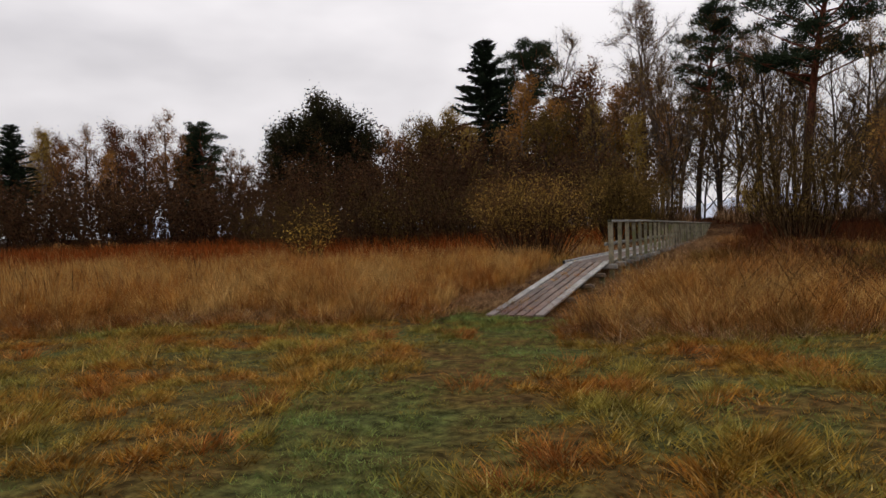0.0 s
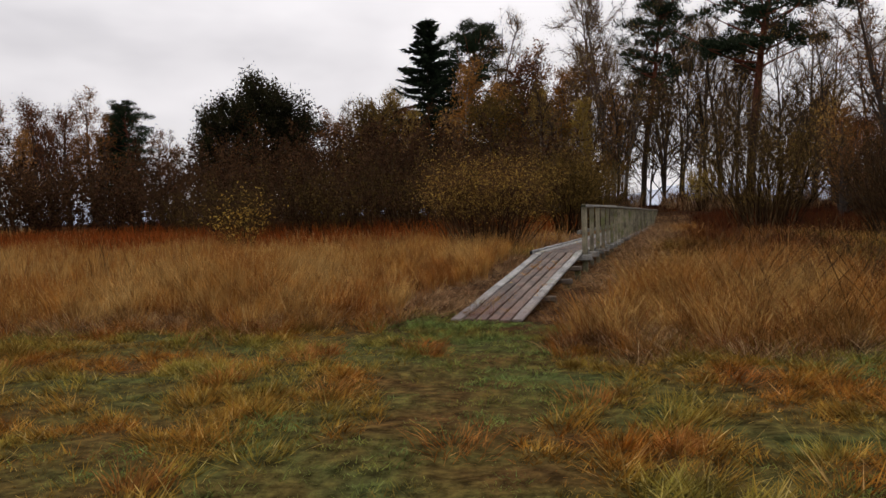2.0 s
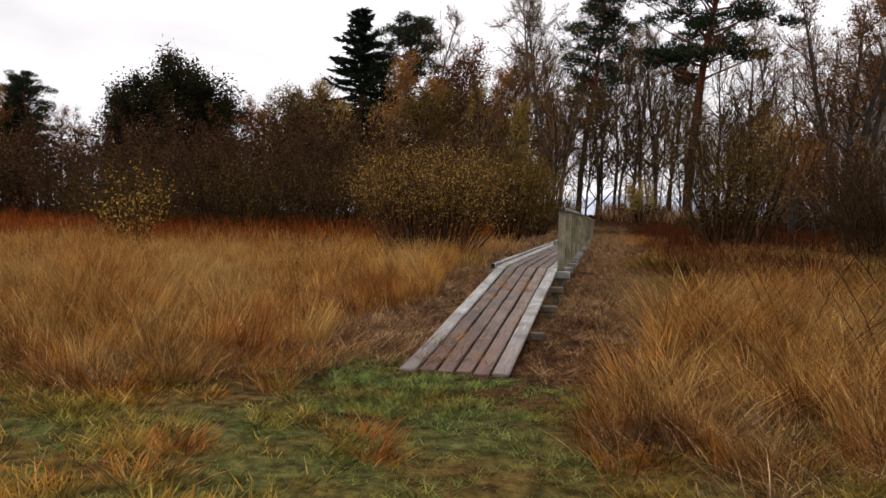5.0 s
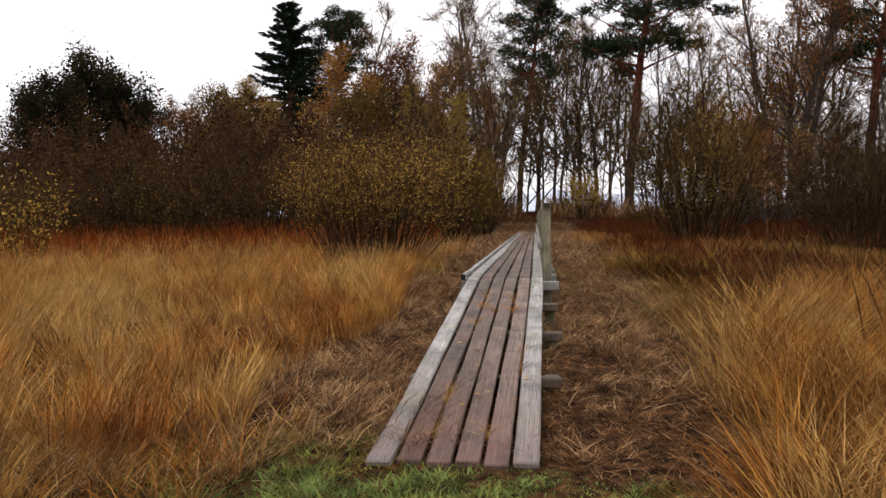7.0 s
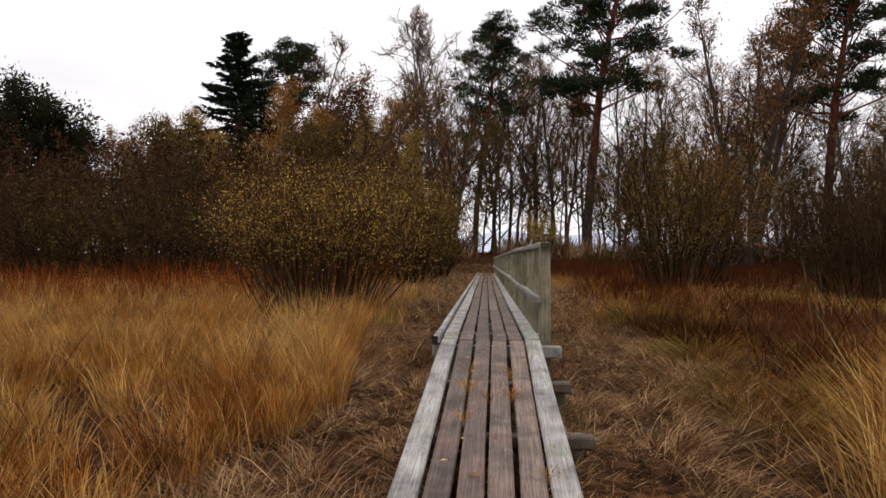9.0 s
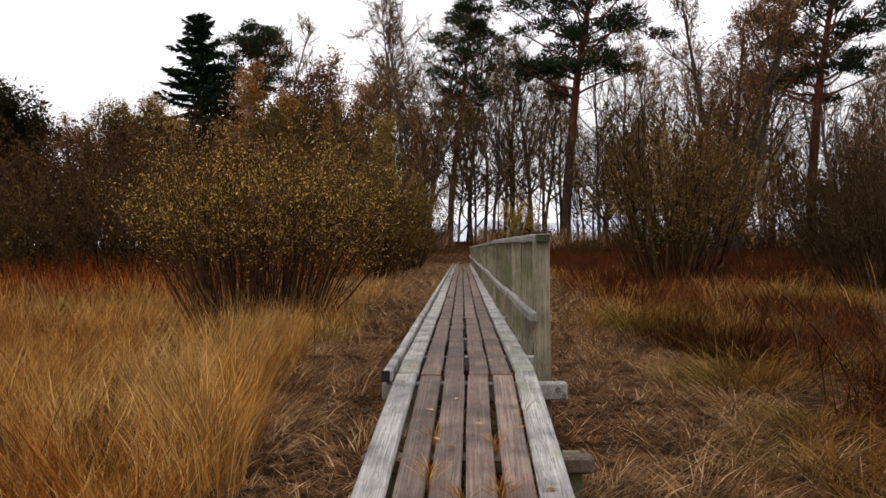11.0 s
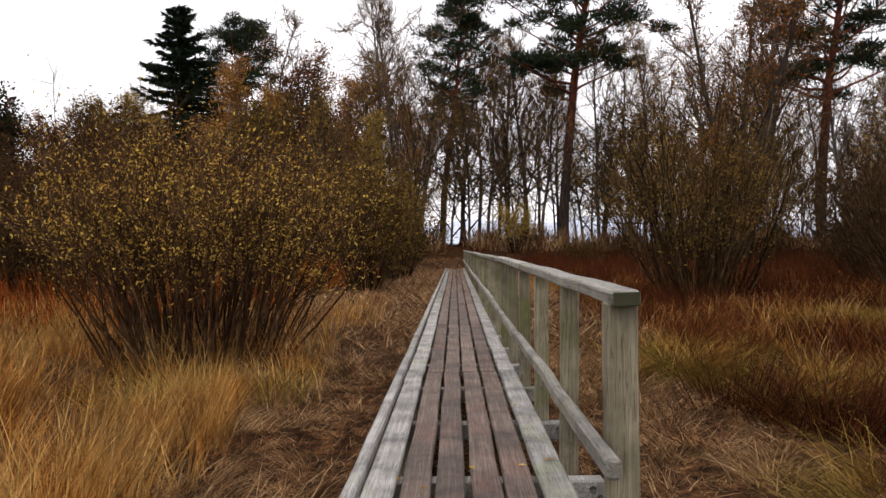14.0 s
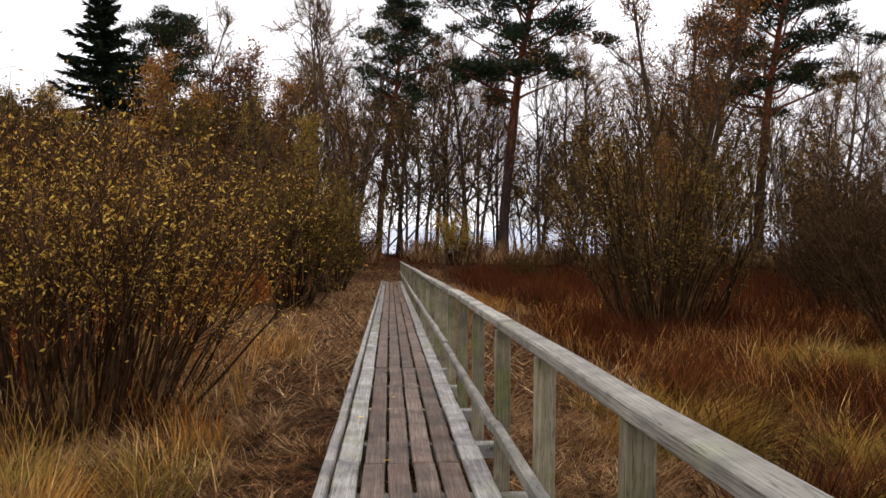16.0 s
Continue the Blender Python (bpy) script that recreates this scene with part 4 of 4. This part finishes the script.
bares = [(broadleaf(21, 17, 0.17, 0.2, 22, 0.7, 10, 10, 0.11, GREY_TWIG_LEAF, GREY_BARK, "bare_tree", "tall bare tree with fine dark twigs"), 17),
         (broadleaf(22, 17, 0.15, 0.2, 22, 0.9, 10, 9, 0.11, GREY_TWIG_LEAF, GREY_BARK, "bare_tree", "tall bare tree with upswept branches"), 17),
         (broadleaf(23, 17, 0.13, 0.2, 22, 1.0, 9, 13, 0.11, GREY_TWIG_LEAF, GREY_BARK, "bare_tree", "slender nearly bare tree with few dull leaves", limb_len=0.26), 17)]
stand(bares, [(-52.2, 74.4, 10), (-49, 74.2, 11), (-42.2, 86.2, 12), (-38.4, 87.9, 14), (-18.3, 83, 21.2), (-0.8, 78, 17.5), (-2.4, 82.9, 15), (1.2, 84.7, 17.4),
              (3.3, 77, 17), (2.7, 80.6, 19.1), (7.2, 73.8, 16), (10.5, 71, 16.4), (10.6, 79.2, 18.1), (14.7, 73.9, 15.8), (20.4, 60.4, 12.5), (27.3, 70.2, 16.7),
              (23.9, 62.9, 14), (23.8, 66.6, 14.6), (27.5, 59.4, 14.5), (-6.5, 76, 14), (-9.5, 79, 15), (17.5, 78, 17), (32, 66, 16), (5.6, 84, 18), (13, 84, 18)], "trees of the forest edge", 2)
young = [(broadleaf(31, 9, 0.085, 0.14, 14, 1.1, 9, 18, 0.13, GREY_TWIG_LEAF, GREY_BARK, "sapling", "thin young tree with bare upright branches", limb_len=0.32), 9),
         (broadleaf(32, 9, 0.08, 0.08, 14, 1.1, 11, 16, 0.13, OLIVE_WILLOW, GREY_BARK, "sapling", "thin young tree with few olive leaves", limb_len=0.32), 9)]
rnd_ = random.Random(8)
stand(young, [(rnd_.choice((rnd_.uniform(-26, -9), rnd_.uniform(4, 34))), rnd_.uniform(68, 86), rnd_.uniform(6.5, 12)) for _ in range(40)] + [(rnd_.uniform(7, 34), rnd_.uniform(60, 72), rnd_.uniform(5, 9)) for _ in range(16)] + [(rnd_.uniform(-9.5, 4), rnd_.uniform(75, 92), rnd_.uniform(7, 12)) for _ in range(4)], "saplings in the wood", 3)
rnd_ = random.Random(28)
poles = [(broadleaf(33, 13, 0.07, 0.15, 15, 1.2, 12, 9, 0.11, GREY_TWIG_LEAF, GREY_BARK, "slender_tree", "slender straight young tree with thin crown", limb_len=0.24), 13)]
stand(poles, [(rnd_.uniform(-11, 5), rnd_.uniform(72, 95), rnd_.uniform(10, 15)) for _ in range(12)] + [(rnd_.uniform(5, 36), rnd_.uniform(66, 95), rnd_.uniform(10, 15)) for _ in range(16)], "slender trees in the wood", 19)
birches = [(broadleaf(41, 22, 0.24, 0.24, 34, 1.0, 22, 10, 0.13, GOLD_LEAF, BIRCH_BARK, "birch_tree", "tall birch with a few yellow leaves", 0.04, limb_len=0.40, twig_w=0.02), 22),
           (broadleaf(42, 22, 0.22, 0.24, 34, 1.1, 24, 8, 0.13, ORANGE_LEAF, BIRCH_BARK, "birch_tree", "tall nearly bare birch with fine twigs", 0.04, limb_len=0.40, twig_w=0.02), 22)]
stand(birches, [(-10.5, 88.4, 22.9), (-8, 84.6, 24), (-6.2, 82.8, 20.5), (24.4, 71.9, 17.5), (-7.2, 80.8, 16.2), (18, 70, 17)], "trees of the forest edge", 4)
rnd_ = random.Random(18)
stand(bares[:2], [(rnd_.uniform(-9, 46), rnd_.uniform(84, 97), rnd_.uniform(17, 23)) for _ in range(14)], "trees deeper in the wood", 14)
stand(oaks, [(x, 84 + rnd_.uniform(-4, 5) + 0.3 * min(0, x + 20), rnd_.uniform(9, 11.5) + (4 if x > -22 else 0)) for x in range(-84, -14, 4)], "trees deeper in the wood", 15)
golds = [(broadleaf(51, 14, 0.17, 0.16, 22, 0.9, 10, 55, 0.15, GOLD_LEAF, BIRCH_BARK, "yellow_birch", "birch with pale yellow leaves", 0.02, limb_len=0.28), 14)]
stand(golds, [(-68.7, 62.3, 12.4), (-30.8, 83.5, 14.6), (-25.6, 74.7, 10.8), (-13.2, 75.5, 12), (-9.2, 73.5, 10.5)], "trees of the forest edge", 5)
oranges = [(broadleaf(61, 14, 0.17, 0.16, 22, 0.9, 10, 55, 0.15, ORANGE_LEAF, BIRCH_BARK, "orange_birch", "birch with orange-brown leaves", 0.02, limb_len=0.28), 14)]
stand(oranges, [(-56.3, 58, 9), (-20.9, 76.2, 15.4), (-11.6, 78.2, 13.6), (-16.6, 77, 13), (-6.8, 77.5, 11.5)], "trees of the forest edge", 6)
olives = [(broadleaf(71, 12, 0.25, 0.08, 30, 0.45, 6, 105, 0.25, DARK_LEAF, GREY_BARK, "dense_tree", "round dense dark olive tree", limb_len=0.34, puff=0.48, dome=True), 12),
          (broadleaf(72, 12, 0.22, 0.08, 28, 0.6, 8, 62, 0.20, OLIVE_WILLOW, GREY_BARK, "dense_tree", "broad tree with dull olive-brown leaves", limb_len=0.30, dome=True), 12)]
stand(olives, [(-44.2, 79.5, 14.2), (-30, 75.2, 11.5), (-45.9, 73.8, 11.4), (-17.4, 74.7, 11), (-40.8, 79.1, 11.4), (-34, 83, 11)], "trees of the forest edge", 7)
pines = [(pine(81, 22, 0.34, 0.44, 5.6, 54, "pine_tree", "tall pine with reddish trunk and broken crown", 190), 22),
         (pine(82, 22, 0.28, 0.5, 3.4, 40, "pine_tree", "slender tall pine with layered dark crown", 110), 22)]
dense_pines = [(pine(83, 20, 0.3, 0.3, 4.4, 62, "pine_tree", "dense broad dark pine"), 20)]
stand(dense_pines, [(-23.6, 85.7, 20.4), (-51.4, 67.6, 11.6)], "pines", 18)
stand(pines, [(4.9, 76.3, 25.5), (-4.4, 80.9, 21), (21.8, 70.9, 22.5)], "pines", 8)
spruces = [(spruce(91, 20, 6.0, "spruce_tree", "dark spruce with drooping boughs"), 20)]
stand(spruces, [(-25.8, 81, 20.6), (-67.5, 57.6, 12), (-54, 68.1, 11)], "spruces", 9)

# shrubs near the boardwalk
place(shrub(101, 2.65, 1.75, 200, 11, 19, 0.045, WILLOW_LEAF, "willow_bush", "large willow bush with yellow autumn leaves beside the boardwalk", 0.017, leaf_from=0.6, branch_from=0.42, base=0.6, sides=4, fan=0.9, stem_mat=WILLOW_STEM), -6.95, 26.9)
place(shrub(102, 4.4, 3.0, 110, 10, 15, 0.075, OLIVE_WILLOW, "willow_bush", "tall many-stemmed willow bush with few olive leaves", 0.022, sides=4), 1.9, 34.6)
place(shrub(103, 3.7, 1.9, 80, 12, 30, 0.10, OLIVE_WILLOW, "willow_bush", "upright olive-brown willow bush by the far boardwalk", 0.024), -6.5, 42.5)
place(shrub(104, 4.0, 2.0, 60, 12, 28, 0.11, OLIVE_WILLOW, "willow_bush", "olive-brown willow bush behind another by the boardwalk", 0.024), -6.0, 52.0)
thicket = [(shrub(111, 3.6, 3.0, 52, 12, 16, 0.10, BUSH_LEAF, "brown_bush", "dense bush of bare brown stems", 0.024, 0.014), 3.8),
           (shrub(112, 3.6, 3.1, 52, 12, 16, 0.10, DUSKY_LEAF, "brown_bush", "dense bush of brown stems with few leaves", 0.024, 0.014), 3.8)]
stand(thicket, [(-12.9, 35.5, 4.0), (-15.2, 36, 4.0), (-17.3, 36, 3.8), (-19.4, 36.5, 3.7), (-22, 37.5, 3.3), (-13.3, 39.6, 4.2), (-10.8, 41, 3.8), (-24.5, 39.5, 3.6), (-27, 41, 3.8),
                (4.1, 62.1, 2.0), (-6.2, 66, 2.6), (-9.5, 60, 3.6), (-1.0, 74, 1.7), (2.2, 72, 1.8), (7.5, 68, 1.9), (-4.9, 75, 1.8), (14.5, 45, 3.4), (19, 52, 3.4), (11, 61, 2.6)], "brown bushes", 10)
bare_bush = [(shrub(113, 3.6, 2.6, 95, 20, 8, 0.07, BUSH_LEAF, "bare_bush", "dark bush of bare reddish-brown stems and few leaves", 0.02, 0.008, sides=3), 3.6)]
stand(bare_bush, [(5.6, 31.6, 3.3), (9.2, 33, 3.4), (12.6, 36, 3.6), (7.6, 37, 3.4)], "bare bushes", 12)
dark = [(shrub(121, 5, 4.0, 38, 10, 22, 0.22, BUSH_LEAF, "dark_thicket", "dark tangled thicket at the edge of the wood", 0.03, 0.025), 5)]
stand(dark, [(-45.4, 36.9, 4.3), (-43, 39.5, 4.6), (-40.3, 42, 4.6), (-37.8, 43.8, 4.6), (-34.8, 45.5, 4.6), (-32, 48.5, 4.8), (-31.8, 54, 6), (-28.2, 55, 6.2), (-24.7, 55, 6.2),
             (-19.1, 60, 7.4), (-14, 64, 7), (-10, 62, 6), (-23, 64, 8), (-28, 66, 8), (-35, 60, 7), (-40, 54, 6.5), (-46, 48, 6), (-51, 44, 5.5), (11, 67, 2.4), (16, 65, 2.3), (21, 62, 2.6), (27, 58, 3), (15.5, 53, 3.2), (19.5, 51, 3.4), (24, 54, 3.8), (31, 62, 4), (12.8, 46, 4.0), (16, 48.5, 4.4)], "dark thicket", 11)
place(shrub(132, 3.2, 1.6, 40, 10, 22, 0.13, GOLD_LEAF, "young_birch", "small bush with yellow-green leaves under the trees", 0.02), 0.7, 69.5)
place(shrub(131, 2.3, 1.2, 24, 8, 9, 0.085, WILLOW_LEAF, "small_bush", "small bush with yellowish leaves in the reeds", 0.014), -15.9, 27.5)

# leaves blown onto the planks
lf = np.random.RandomState(77)
ly = lf.uniform(13.8, 30, 46)
lx = np.array([on_deck(y).x for y in ly]) + lf.uniform(-0.44, 0.44, 46)
lz = np.array([on_deck(y).z for y in ly]) + 0.016
g = Geo()
for x, y, z in zip(lx, ly, lz):
    a, r = lf.rand() * 6.28, 0.022 + 0.018 * lf.rand()
    c_, s_ = math.cos(a) * r, math.sin(a) * r
    g.add([(x - c_, y - s_, z), (x - 0.5 * s_, y + 0.5 * c_, z + 0.006), (x + c_, y + s_, z + 0.002), (x + 0.5 * s_, y - 0.5 * c_, z + 0.005)], [(0, 1, 2), (0, 2, 3)])
tagged(new("fallen_leaves", g.mesh("fallen_leaves", WILLOW_LEAF)), "small yellow fallen leaves on the planks", "leaves", kind="stuff")
